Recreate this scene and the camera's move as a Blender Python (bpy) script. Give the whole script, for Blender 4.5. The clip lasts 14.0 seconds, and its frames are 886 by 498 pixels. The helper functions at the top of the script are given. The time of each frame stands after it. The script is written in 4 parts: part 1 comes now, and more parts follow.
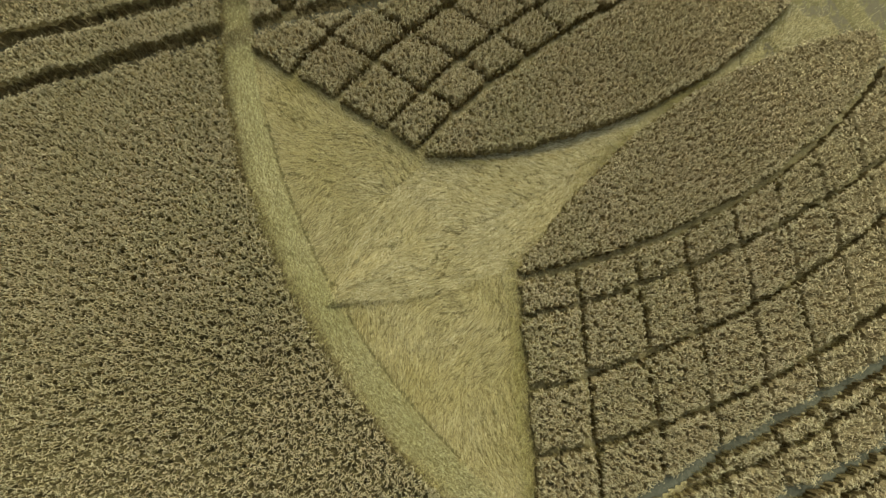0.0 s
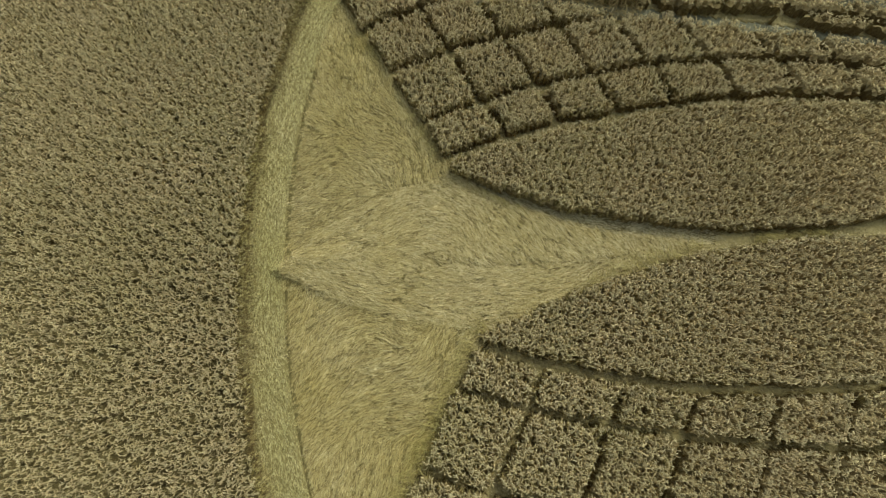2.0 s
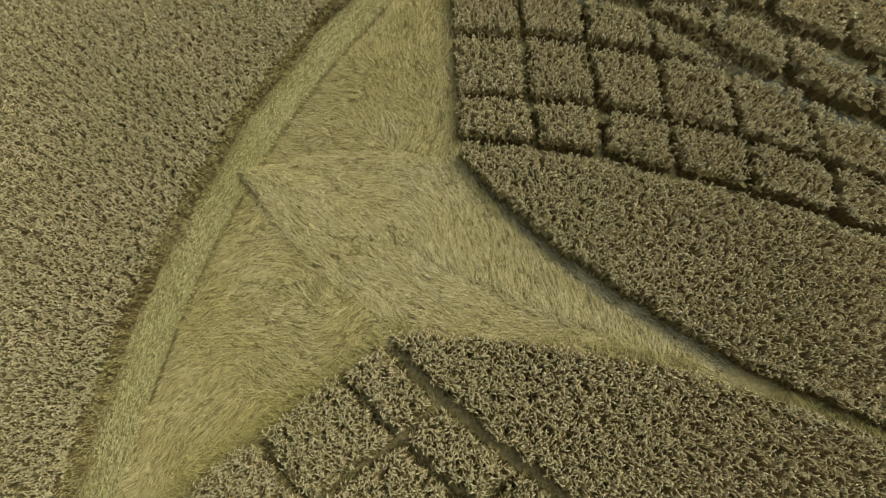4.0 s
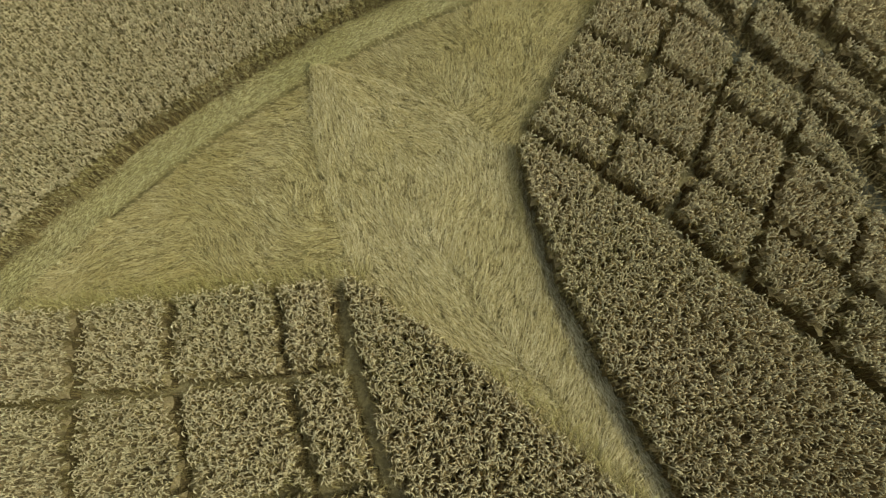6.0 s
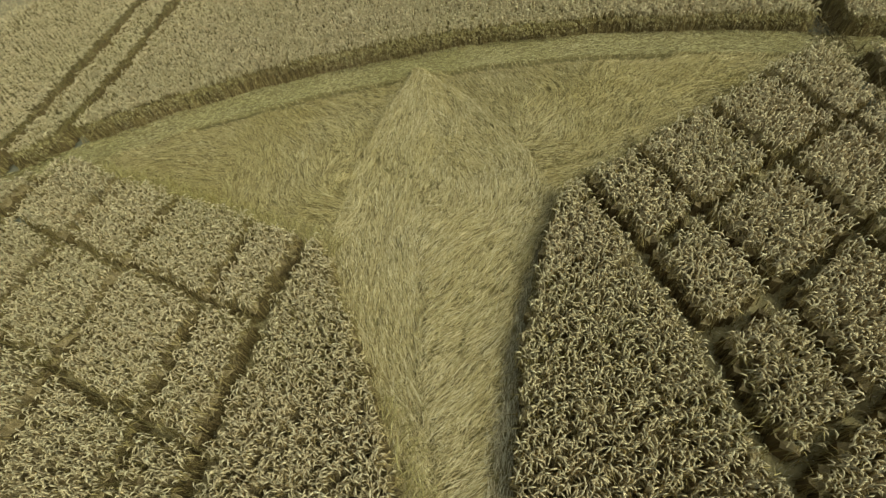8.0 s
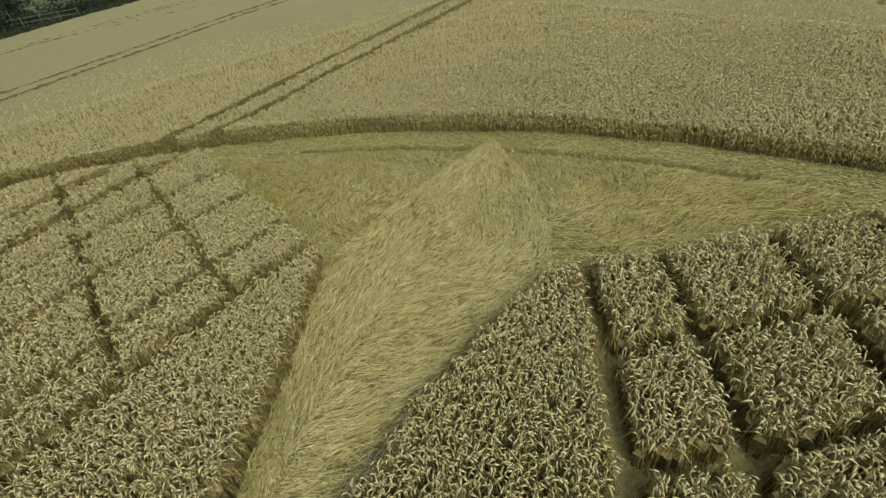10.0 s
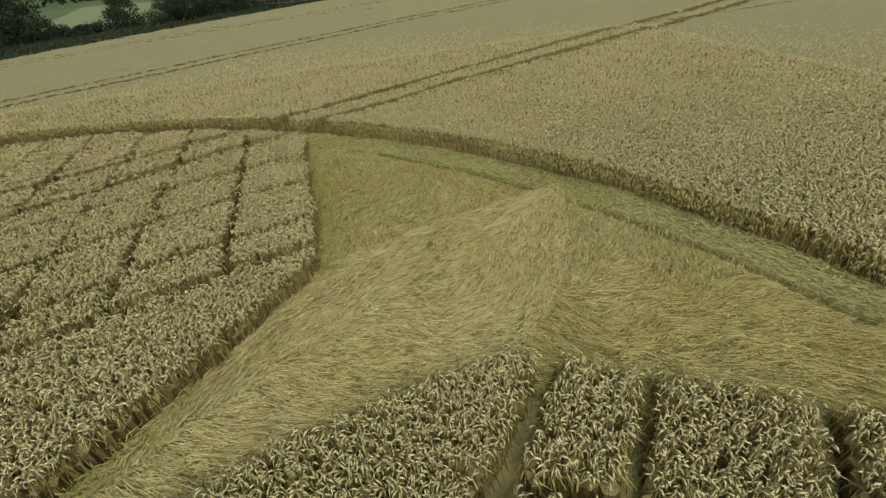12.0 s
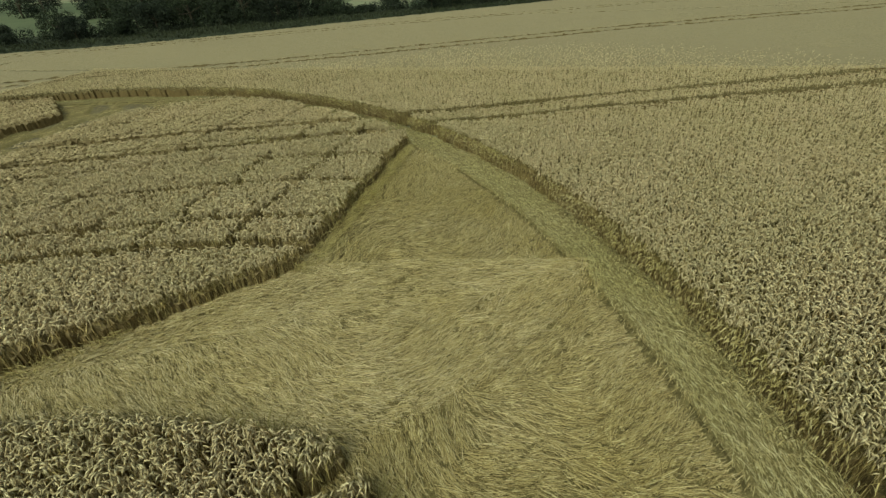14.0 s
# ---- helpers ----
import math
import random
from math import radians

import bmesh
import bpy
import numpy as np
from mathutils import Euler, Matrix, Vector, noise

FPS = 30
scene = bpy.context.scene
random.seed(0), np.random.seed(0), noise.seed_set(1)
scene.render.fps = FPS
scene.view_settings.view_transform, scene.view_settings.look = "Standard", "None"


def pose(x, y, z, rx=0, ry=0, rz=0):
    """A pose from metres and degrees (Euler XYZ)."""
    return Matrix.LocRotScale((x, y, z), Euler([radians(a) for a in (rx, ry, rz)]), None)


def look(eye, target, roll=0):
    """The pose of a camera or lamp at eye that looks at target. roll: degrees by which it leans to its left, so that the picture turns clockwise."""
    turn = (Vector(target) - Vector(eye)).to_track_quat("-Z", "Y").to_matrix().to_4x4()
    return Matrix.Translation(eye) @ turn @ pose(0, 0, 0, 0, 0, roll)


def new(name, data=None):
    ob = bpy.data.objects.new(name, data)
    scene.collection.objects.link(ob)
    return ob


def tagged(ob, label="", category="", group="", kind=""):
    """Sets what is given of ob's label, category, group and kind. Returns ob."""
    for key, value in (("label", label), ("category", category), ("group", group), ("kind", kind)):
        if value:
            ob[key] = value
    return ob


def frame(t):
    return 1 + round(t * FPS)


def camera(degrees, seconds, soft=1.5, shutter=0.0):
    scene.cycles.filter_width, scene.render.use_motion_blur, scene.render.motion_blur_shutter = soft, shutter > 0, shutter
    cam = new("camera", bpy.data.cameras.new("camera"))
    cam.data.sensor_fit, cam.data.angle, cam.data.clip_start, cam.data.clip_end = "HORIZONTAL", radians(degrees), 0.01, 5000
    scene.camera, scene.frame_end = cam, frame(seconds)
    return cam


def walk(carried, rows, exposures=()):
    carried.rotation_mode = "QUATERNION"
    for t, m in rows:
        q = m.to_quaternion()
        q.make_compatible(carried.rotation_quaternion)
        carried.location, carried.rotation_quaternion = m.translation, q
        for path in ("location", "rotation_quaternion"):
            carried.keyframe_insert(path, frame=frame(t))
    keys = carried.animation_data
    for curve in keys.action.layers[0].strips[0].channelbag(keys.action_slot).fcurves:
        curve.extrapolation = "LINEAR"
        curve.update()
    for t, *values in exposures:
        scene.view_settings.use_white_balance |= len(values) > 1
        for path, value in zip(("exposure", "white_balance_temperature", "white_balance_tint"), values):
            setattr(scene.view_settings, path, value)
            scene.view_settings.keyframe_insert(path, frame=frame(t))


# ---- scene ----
cam = camera(89.1, 14.0, soft=1.35)
# seconds, eye, target, roll
PATH = [
    (0, (0.000, 0.000, 16.719), (0.159, 0.451, 14.777), 20.00),
    (0.5, (0.879, 0.446, 16.393), (0.936, 0.888, 14.443), 15.26),
    (1, (1.709, 0.989, 15.965), (1.671, 1.414, 14.011), 10.26),
    (1.5, (2.566, 1.512, 15.396), (2.437, 1.923, 13.443), 4.49),
    (2, (3.484, 1.985, 14.762), (3.260, 2.386, 12.816), -1.01),
    (2.5, (4.366, 2.588, 14.183), (4.052, 2.953, 12.242), -6.43),
    (3, (5.157, 3.151, 13.558), (4.757, 3.474, 11.626), -10.30),
    (3.2, (5.459, 3.380, 13.313), (5.022, 3.683, 11.384), -11.62),
    (5.3, (7.431, 4.852, 11.379), (6.750, 4.938, 9.501), -7.42),
    (5.5, (7.520, 5.056, 11.170), (6.823, 5.107, 9.296), -7.37),
    (6, (7.782, 5.651, 10.599), (7.033, 5.602, 8.746), -7.67),
    (6.5, (7.982, 6.407, 9.988), (7.203, 6.228, 8.154), -9.19),
    (7, (8.024, 7.279, 9.347), (7.168, 6.942, 7.571), -10.72),
    (7.5, (7.996, 8.200, 8.698), (7.077, 7.685, 6.998), -11.58),
    (8, (7.928, 9.224, 8.034), (6.962, 8.504, 6.438), -11.88),
    (8.2, (7.880, 9.633, 7.796), (6.904, 8.831, 6.246), -11.98),
    (10.3, (5.977, 12.326, 6.762), (5.197, 10.936, 5.555), -8.79),
    (10.5, (5.621, 12.425, 6.725), (4.892, 10.998, 5.529), -8.56),
    (11, (4.710, 12.651, 6.609), (4.115, 11.138, 5.445), -7.99),
    (11.5, (3.907, 12.676, 6.510), (3.436, 11.103, 5.368), -6.76),
    (12, (2.990, 12.586, 6.444), (2.674, 10.963, 5.318), -5.78),
    (12.5, (1.840, 12.401, 6.399), (1.721, 10.744, 5.286), -5.30),
    (13, (0.544, 12.092, 6.341), (0.643, 10.422, 5.246), -4.95),
    (13.5, (-0.790, 11.591, 6.312), (-0.473, 9.940, 5.230), -4.45),
    (14, (-2.203, 10.869, 6.324), (-1.661, 9.272, 5.249), -4.10),
]
# seconds, stops, kelvin, tint
EXPOSURES = [(0, 0.35, 6500, -15), (3, 0.2, 6500, -14), (8, 0.06, 6500, -16), (11, -0.07, 6500, -22), (14, -0.17, 6500, -22)]
walk(cam, [(t, look(eye, target, roll)) for t, eye, target, roll in PATH], EXPOSURES)

# ---- world, sun, exposure ----
SUN_ELEV, SUN_TURN = 46.0, 8.0
world = bpy.data.worlds.new("overcast_sky")
scene.world = world
world.use_nodes = True
wn, wl = world.node_tree.nodes, world.node_tree.links
sky = wn.new("ShaderNodeTexSky")
sky.sky_type = "NISHITA"
sky.sun_disc = False
sky.sun_elevation, sky.sun_rotation = radians(SUN_ELEV), radians(SUN_TURN)
sky.air_density, sky.dust_density = 1.0, 4.0
cloud = wn.new("ShaderNodeHueSaturation")
cloud.inputs["Saturation"].default_value = 0.35
wl.new(sky.outputs["Color"], cloud.inputs["Color"])
wl.new(cloud.outputs["Color"], wn["Background"].inputs["Color"])
wn["Background"].inputs["Strength"].default_value = 0.15

sun = new("sun", bpy.data.lights.new("sun", "SUN"))
sun.data.energy, sun.data.angle, sun.data.color = 1.3, radians(25), (1.0, 0.95, 0.86)
sun.rotation_euler = (radians(SUN_ELEV - 90), 0, -radians(SUN_TURN))

# ---- materials ----
def material(name, rough=0.85, spec=0.2):
    m = bpy.data.materials.new(name)
    m.use_nodes = True
    b = m.node_tree.nodes["Principled BSDF"]
    b.inputs["Roughness"].default_value = rough
    b.inputs["Specular IOR Level"].default_value = spec
    return m, m.node_tree.nodes, m.node_tree.links, b


def ramp(nodes, stops):
    r = nodes.new("ShaderNodeValToRGB")
    e = r.color_ramp.elements
    while len(e) < len(stops):
        e.new(0.5)
    for el, (p, c) in zip(e, stops):
        el.position, el.color = p, (*c, 1)
    return r


def noise_tex(nodes, links, scale, detail=4.0, rough=0.6, stretch=None):
    n = nodes.new("ShaderNodeTexNoise")
    n.inputs["Scale"].default_value, n.inputs["Detail"].default_value, n.inputs["Roughness"].default_value = scale, detail, rough
    geo = nodes.new("ShaderNodeNewGeometry")
    if stretch:
        mp = nodes.new("ShaderNodeMapping")
        mp.inputs["Scale"].default_value = stretch
        links.new(geo.outputs["Position"], mp.inputs["Vector"])
        links.new(mp.outputs["Vector"], n.inputs["Vector"])
    else:
        links.new(geo.outputs["Position"], n.inputs["Vector"])
    return n


def mix(nodes, links, a, b, fac, mode="MIX"):
    m = nodes.new("ShaderNodeMix")
    m.data_type, m.blend_type = "RGBA", mode
    for key, v in ((0, fac), (6, a), (7, b)):
        if hasattr(v, "is_linked"):
            links.new(v, m.inputs[key])
        elif key == 0:
            m.inputs[0].default_value = v
        else:
            m.inputs[key].default_value = (*v, 1)
    return m.outputs[2]


def bump(nodes, links, height, b, strength, dist):
    n = nodes.new("ShaderNodeBump")
    n.inputs["Strength"].default_value, n.inputs["Distance"].default_value = strength, dist
    links.new(height, n.inputs["Height"])
    links.new(n.outputs["Normal"], b.inputs["Normal"])


def island_material(name, stops, patch, rough=0.8, spec=0.25, mottle=0.89):
    """Straw, ears, leaves: each piece has its own tone, and broad patches shift it."""
    m, n, l, b = material(name, rough, spec)
    geo = n.new("ShaderNodeNewGeometry")
    r = ramp(n, stops)
    l.new(geo.outputs["Random Per Island"], r.inputs["Fac"])
    mid = noise_tex(n, l, 5.0, 3.0)
    r1 = ramp(n, [(0.3, (mottle, mottle, mottle * 0.98)), (0.65, (1, 1, 1))])
    l.new(mid.outputs["Fac"], r1.inputs["Fac"])
    big = noise_tex(n, l, 0.35, 3.0)
    r2 = ramp(n, [(0.35, (1, 1, 1)), (0.7, patch)])
    l.new(big.outputs["Fac"], r2.inputs["Fac"])
    col = mix(n, l, r.outputs["Color"], r2.outputs["Color"], 1.0, "MULTIPLY")
    col = mix(n, l, col, r1.outputs["Color"], 1.0, "MULTIPLY")
    l.new(col, b.inputs["Base Color"])
    return m


def surface_material(name, dark, light, third, scale, rough=0.9, bump_d=0.03, stretch=None, big=0.3):
    m, n, l, b = material(name, rough, 0.15)
    fine = noise_tex(n, l, scale, 6.0, 0.7, stretch)
    r = ramp(n, [(0.3, dark), (0.7, light)])
    l.new(fine.outputs["Fac"], r.inputs["Fac"])
    broad = noise_tex(n, l, big, 4.0)
    rb = ramp(n, [(0.4, (0, 0, 0)), (0.7, (1, 1, 1))])
    l.new(broad.outputs["Fac"], rb.inputs["Fac"])
    col = mix(n, l, r.outputs["Color"], third, rb.outputs["Color"])
    l.new(col, b.inputs["Base Color"])
    bump(n, l, fine.outputs["Fac"], b, 0.8, bump_d)
    return m


EAR = island_material("ripe_wheat_ear", [(0.0, (0.525, 0.40, 0.225)), (0.3, (0.59, 0.455, 0.265)), (0.7, (0.64, 0.502, 0.304)), (1.0, (0.68, 0.55, 0.346))], (0.93, 0.95, 0.90), 0.92, 0.05, 0.94)
STEM = island_material("wheat_stem", [(0.0, (0.15, 0.10, 0.04)), (0.5, (0.33, 0.235, 0.10)), (1.0, (0.52, 0.39, 0.185))], (0.85, 0.92, 0.78), 0.85, 0.1)
# the near-black lowest tones of both straws paint the shade in gaps between stalks
STRAW = island_material("flattened_straw", [(0.0, (0.09, 0.064, 0.026)), (0.11, (0.30, 0.223, 0.10)), (0.4, (0.49, 0.375, 0.183)), (0.75, (0.61, 0.477, 0.257)), (1.0, (0.76, 0.622, 0.395))], (0.90, 0.88, 0.76), 0.7, 0.15)
# darker copy of the straw: the wings' duller sheen is painted in
WING = island_material("shaded_wing_straw", [(0.0, (0.07, 0.049, 0.019)), (0.14, (0.26, 0.191, 0.08)), (0.42, (0.43, 0.324, 0.148)), (0.75, (0.55, 0.426, 0.21)), (1.0, (0.71, 0.575, 0.34))], (0.88, 0.86, 0.70), 0.7, 0.15)
OLIVE = island_material("leaning_stalk", [(0.0, (0.20, 0.15, 0.055)), (0.5, (0.35, 0.272, 0.108)), (1.0, (0.52, 0.42, 0.19))], (0.9, 0.9, 0.75), 0.8, 0.15)
LODGED = island_material("lodged_stalk", [(0.0, (0.09, 0.062, 0.027)), (0.5, (0.20, 0.142, 0.065)), (1.0, (0.38, 0.28, 0.14))], (0.9, 0.9, 0.85), 0.85, 0.1)
SAGGING = island_material("sagging_stalk", [(0.0, (0.13, 0.09, 0.042)), (0.5, (0.31, 0.225, 0.11)), (1.0, (0.50, 0.38, 0.20))], (0.9, 0.9, 0.85), 0.85, 0.1)
LYING = island_material("lying_wheat_ear", [(0.0, (0.32, 0.24, 0.10)), (0.5, (0.46, 0.365, 0.17)), (1.0, (0.64, 0.53, 0.29))], (0.9, 0.9, 0.75), 0.85, 0.1)
PATHSTRAW = island_material("trodden_straw", [(0.0, (0.23, 0.175, 0.07)), (0.4, (0.40, 0.315, 0.145)), (0.75, (0.50, 0.405, 0.205)), (1.0, (0.62, 0.52, 0.30))], (0.92, 0.95, 0.82), 0.75, 0.15)
TRODDEN = island_material("trodden_brown_stalk", [(0.0, (0.26, 0.20, 0.115)), (0.5, (0.48, 0.38, 0.23)), (1.0, (0.64, 0.53, 0.35))], (0.9, 0.9, 0.85), 0.85, 0.1)
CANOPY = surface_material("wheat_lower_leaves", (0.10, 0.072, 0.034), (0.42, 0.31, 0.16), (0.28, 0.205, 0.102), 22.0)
# cut sides of the crop: shade among the stalks is painted as dark streaks
STALKS = surface_material("shaded_wheat_stalks", (0.035, 0.024, 0.009), (0.26, 0.18, 0.075), (0.145, 0.10, 0.042), 45.0, bump_d=0.05, stretch=(1.0, 1.0, 0.12))
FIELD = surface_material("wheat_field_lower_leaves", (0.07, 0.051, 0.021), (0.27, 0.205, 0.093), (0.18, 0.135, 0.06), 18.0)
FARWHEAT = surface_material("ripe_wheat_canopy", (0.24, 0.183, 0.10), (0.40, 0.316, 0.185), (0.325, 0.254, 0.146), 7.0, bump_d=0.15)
# under-layer coloured darker than the straw, for the shade between lying stalks
MAT = surface_material("flattened_wheat_layer", (0.08, 0.06, 0.022), (0.27, 0.21, 0.09), (0.19, 0.148, 0.06), 16.0, bump_d=0.04)
PATHFLOOR = surface_material("trodden_brown_straw", (0.16, 0.12, 0.054), (0.48, 0.375, 0.185), (0.33, 0.256, 0.118), 12.0, bump_d=0.04)
SOIL = surface_material("brown_soil", (0.06, 0.045, 0.026), (0.20, 0.155, 0.09), (0.16, 0.125, 0.07), 9.0)
CHALK = surface_material("pale_wheel_track_soil", (0.10, 0.09, 0.058), (0.25, 0.225, 0.16), (0.16, 0.145, 0.10), 7.0)
GRASS = surface_material("meadow_grass", (0.06, 0.07, 0.034), (0.11, 0.122, 0.06), (0.13, 0.138, 0.07), 0.6, bump_d=0.1, big=0.02)
VERGE = surface_material("rough_verge_grass", (0.022, 0.026, 0.012), (0.058, 0.060, 0.030), (0.046, 0.046, 0.025), 1.2, bump_d=0.3, big=0.1)
PALE = surface_material("pale_stubble", (0.17, 0.165, 0.095), (0.27, 0.255, 0.155), (0.22, 0.208, 0.125), 0.5, bump_d=0.1, big=0.02)
def own_tone(m, low, high):
    """Each object that carries the material is a little lighter or darker than the next."""
    n, l = m.node_tree.nodes, m.node_tree.links
    b = n["Principled BSDF"]
    info = n.new("ShaderNodeObjectInfo")
    r = ramp(n, [(0.0, low), (1.0, high)])
    l.new(info.outputs["Random"], r.inputs["Fac"])
    source = b.inputs["Base Color"].links[0].from_socket
    l.new(mix(n, l, source, r.outputs["Color"], 1.0, "MULTIPLY"), b.inputs["Base Color"])


LEAF = island_material("tree_foliage", [(0.0, (0.014, 0.019, 0.010)), (0.6, (0.030, 0.037, 0.018)), (1.0, (0.055, 0.066, 0.032))], (0.8, 0.8, 0.8))
own_tone(LEAF, (0.55, 0.55, 0.6), (1.0, 1.0, 0.85))
SCRUB = island_material("scrub_foliage", [(0.0, (0.018, 0.022, 0.011)), (0.6, (0.036, 0.040, 0.021)), (1.0, (0.060, 0.062, 0.034))], (0.8, 0.8, 0.8))
TUFT = island_material("dry_verge_grass", [(0.0, (0.026, 0.03, 0.012)), (0.6, (0.045, 0.048, 0.02)), (1.0, (0.07, 0.07, 0.032))], (0.8, 0.85, 0.8))
BARK = surface_material("bark", (0.04, 0.03, 0.02), (0.11, 0.085, 0.06), (0.08, 0.065, 0.045), 6.0)
RAIL = surface_material("weathered_fence_wood", (0.06, 0.055, 0.045), (0.15, 0.14, 0.115), (0.10, 0.093, 0.078), 5.0)

# ---- the plan of the crop formation ----
O = np.array((21.2, 16.6))          # centre of the ring
RING, PATHW = 29.15, 1.25           # outer radius of the ring path, its width
AXIS = 211.7                        # bearing of the flattened star's point from the centre
ARC_S, RAD_S = np.array((27.3, -12.6)), 27.87
ARC_N, RAD_N = np.array((-1.5, 32.8)), 25.40
SECTORS = (0, 64, 124, 184, 244, 300)  # where the six wedges begin, from the star's point
NORM_N = np.array((0.52, 0.854))
EDGE_N = 6.93
LINES_S = (6.5, 8.9, 11.0, 13.3, 15.35, 17.5, 19.6, 21.7)
LINES_N = (9.1, 11.1, 13.1, 15.0, 17.0, 19.0, 21.0, 23.0)
ARCS_S = ((-1.1, 31.53, 29.26), (-7.01, 49.6, 49.64), (-5.39, 40.81, 43.23), (-0.63, 32.31, 36.11), (-0.63, 32.31, 38.4), (-0.63, 32.31, 40.7), (-0.63, 32.31, 43.0))
ARCS_N = ((26.98, -15.17, 35.14), (22.6, -10.12, 30.11), (22.0, -10.0, 31.85), (22.0, -10.0, 33.95), (22.0, -10.0, 36.1))
TRAM_A = ((-300, -128), (-40, -24.6), (-14.4, -14.47), (-4, -10.1), (3.2, -7.2), (14.1, -2.2), (45, 11))
TRAM_B = ((-300, -130), (-40, -26.6), (-15.2, -17.0), (-3.8, -12.1), (4.9, -8.3), (15.95, -4.06), (45, 8.9))
TRAM_C = ((-60, -5.2), (-15.44, 11.42), (-9.6, 13.6), (5, 18.9), (45, 33))
TRAM_D = ((-60, -7.3), (-15.0, 9.30), (-7.73, 12.29), (5, 17.0), (45, 31))
TRAM_E = ((90, 3), (45, -10.5), (32.4, -16.3), (16.9, -23.4), (8.5, -28.2), (0, -32.3), (-6.5, -35.9), (-60, -58))
TRAM_F = ((90, -12), (58.5, -25.1), (47.3, -29.6), (40.8, -33.0), (20, -43.5), (-60, -80))
EDGE = ((400, 60), (140, -4), (61.3, -27), (48.7, -31.5), (39, -37.3), (28.8, -45.8), (16.8, -55.5), (3.1, -65.4), (-60, -108), (-400, -330))


def seg_dist(p, line):
    d = np.full(len(p), 1e9)
    for a, b in zip(line[:-1], line[1:]):
        a, b = np.array(a, float), np.array(b, float)
        ab = b - a
        t = np.clip(((p - a) @ ab) / (ab @ ab), 0, 1)
        d = np.minimum(d, np.hypot(*(p - a - t[:, None] * ab).T))
    return d


def turned(p, degrees):
    c, s = math.cos(radians(degrees)), math.sin(radians(degrees))
    q = p - O
    return np.stack((q[:, 0] * c - q[:, 1] * s, q[:, 0] * s + q[:, 1] * c), 1) + O


def mirrored(p, bearing):
    u = np.array((math.cos(radians(bearing)), math.sin(radians(bearing))))
    q = p - O
    return 2 * np.outer(q @ u, u) - q + O


def smooth_noise(p, scale, seed):
    """A cheap smooth field between -1 and 1."""
    r = np.random.RandomState(seed)
    v = np.zeros(len(p))
    for k in range(7):
        a, f, ph = r.uniform(0, 6.283), scale * r.uniform(0.6, 1.8), r.uniform(0, 6.283)
        v += np.sin((p[:, 0] * math.cos(a) + p[:, 1] * math.sin(a)) * f + ph + 1.3 * np.sin(p[:, 0] * f * 0.7 * math.sin(a) + ph * 2))
    return v / 7 * 1.6


def south_side(p):
    """How far inside the edges of the block that lies south of the star's point."""
    return np.minimum(p[:, 0] + 0.05 * p[:, 1] - 4.34, RAD_S - np.hypot(*(p - ARC_S).T))


def north_side(p):
    return np.minimum(p @ NORM_N - EDGE_N, RAD_N - np.hypot(*(p - ARC_N).T))


def edge_y(x):
    e = sorted(EDGE)
    return np.interp(x, [a for a, b in e], [b for a, b in e])


def standing(p):
    """0: flattened or bare, 1: the field round the ring, more: one block of the formation each."""
    calm = np.clip(1.5 - np.hypot(*(p - (3.0, 5.0)).T) / 28, 0.1, 1)[:, None]
    p = p + calm * np.stack((smooth_noise(p, 2.1, 5), smooth_noise(p, 2.1, 6)), 1) * 0.06 + calm * np.stack((smooth_noise(p, 9.0, 7), smooth_noise(p, 9.0, 8)), 1) * 0.05
    key = np.zeros(len(p), int)
    r = np.hypot(*(p - O).T)
    outside = r > RING
    track = np.minimum.reduce([seg_dist(p, t) for t in (TRAM_A, TRAM_B)] + [seg_dist(p, t) - 0.07 for t in (TRAM_C, TRAM_D)])
    track = track + 0.09 * smooth_noise(p, 3.6, 9)
    far = np.minimum(np.abs(seg_dist(p, TRAM_E) - 0.9) + 0.15, np.abs(seg_dist(p, TRAM_F) - 0.9) + 0.24)
    key[outside & (track > 0.31) & (far > 0.38) & (p[:, 1] > edge_y(p[:, 0]))] = 1
    inner = r < RING - PATHW
    ang = np.degrees(np.arctan2(*(p - O).T[::-1])) % 360
    sector = np.searchsorted(SECTORS, (ang - AXIS) % 360, side="right") - 1
    for s in range(6):
        m = inner & (sector == s)
        if not m.any():
            continue
        if s == 5:
            q = p[m]
            inside = np.minimum(north_side(q), north_side(mirrored(q, AXIS - 30)))
            w, lines, arcs = q @ NORM_N, LINES_N, ARCS_N
        else:
            q = turned(p[m], -SECTORS[s])
            inside = south_side(q)
            if s == 0:
                inside = np.minimum.reduce((inside, 21.9 - q[:, 0], q @ np.array((-0.655, 0.756)) + 19.93))
            elif s == 1:
                inside = np.minimum(p[m][:, 0] - 26.0, p[m] @ np.array((0.54, 0.842)) - 7.95)
            else:
                inside = np.minimum(inside, south_side(mirrored(q, AXIS + 30)))
            w, lines, arcs = q[:, 0] + 0.05 * q[:, 1], LINES_S, ARCS_S
        i, j = np.zeros(len(q), int), np.zeros(len(q), int)
        gap = np.full(len(q), 9.0)
        for k, (ax, ay, ar) in enumerate(arcs):
            d = np.hypot(q[:, 0] - ax, q[:, 1] - ay) - ar
            j += d > 0
            gap = np.minimum(gap, np.abs(d) - (0.21 if k == 0 else 0.18 if s == 5 else 0.15))
        for x in lines:
            d = w - x
            i += d > 0
            gap = np.minimum(gap, np.where(j > 0, np.abs(d) - (0.145 if s == 5 else 0.12), 9))
        i = np.where(j > 0, i, 0)
        ok = (inside > 0) & (gap > 0) & (track[m] > 0.30)
        key[m] = np.where(ok, 100 + s * 400 + i * 20 + j, 0)
    return key

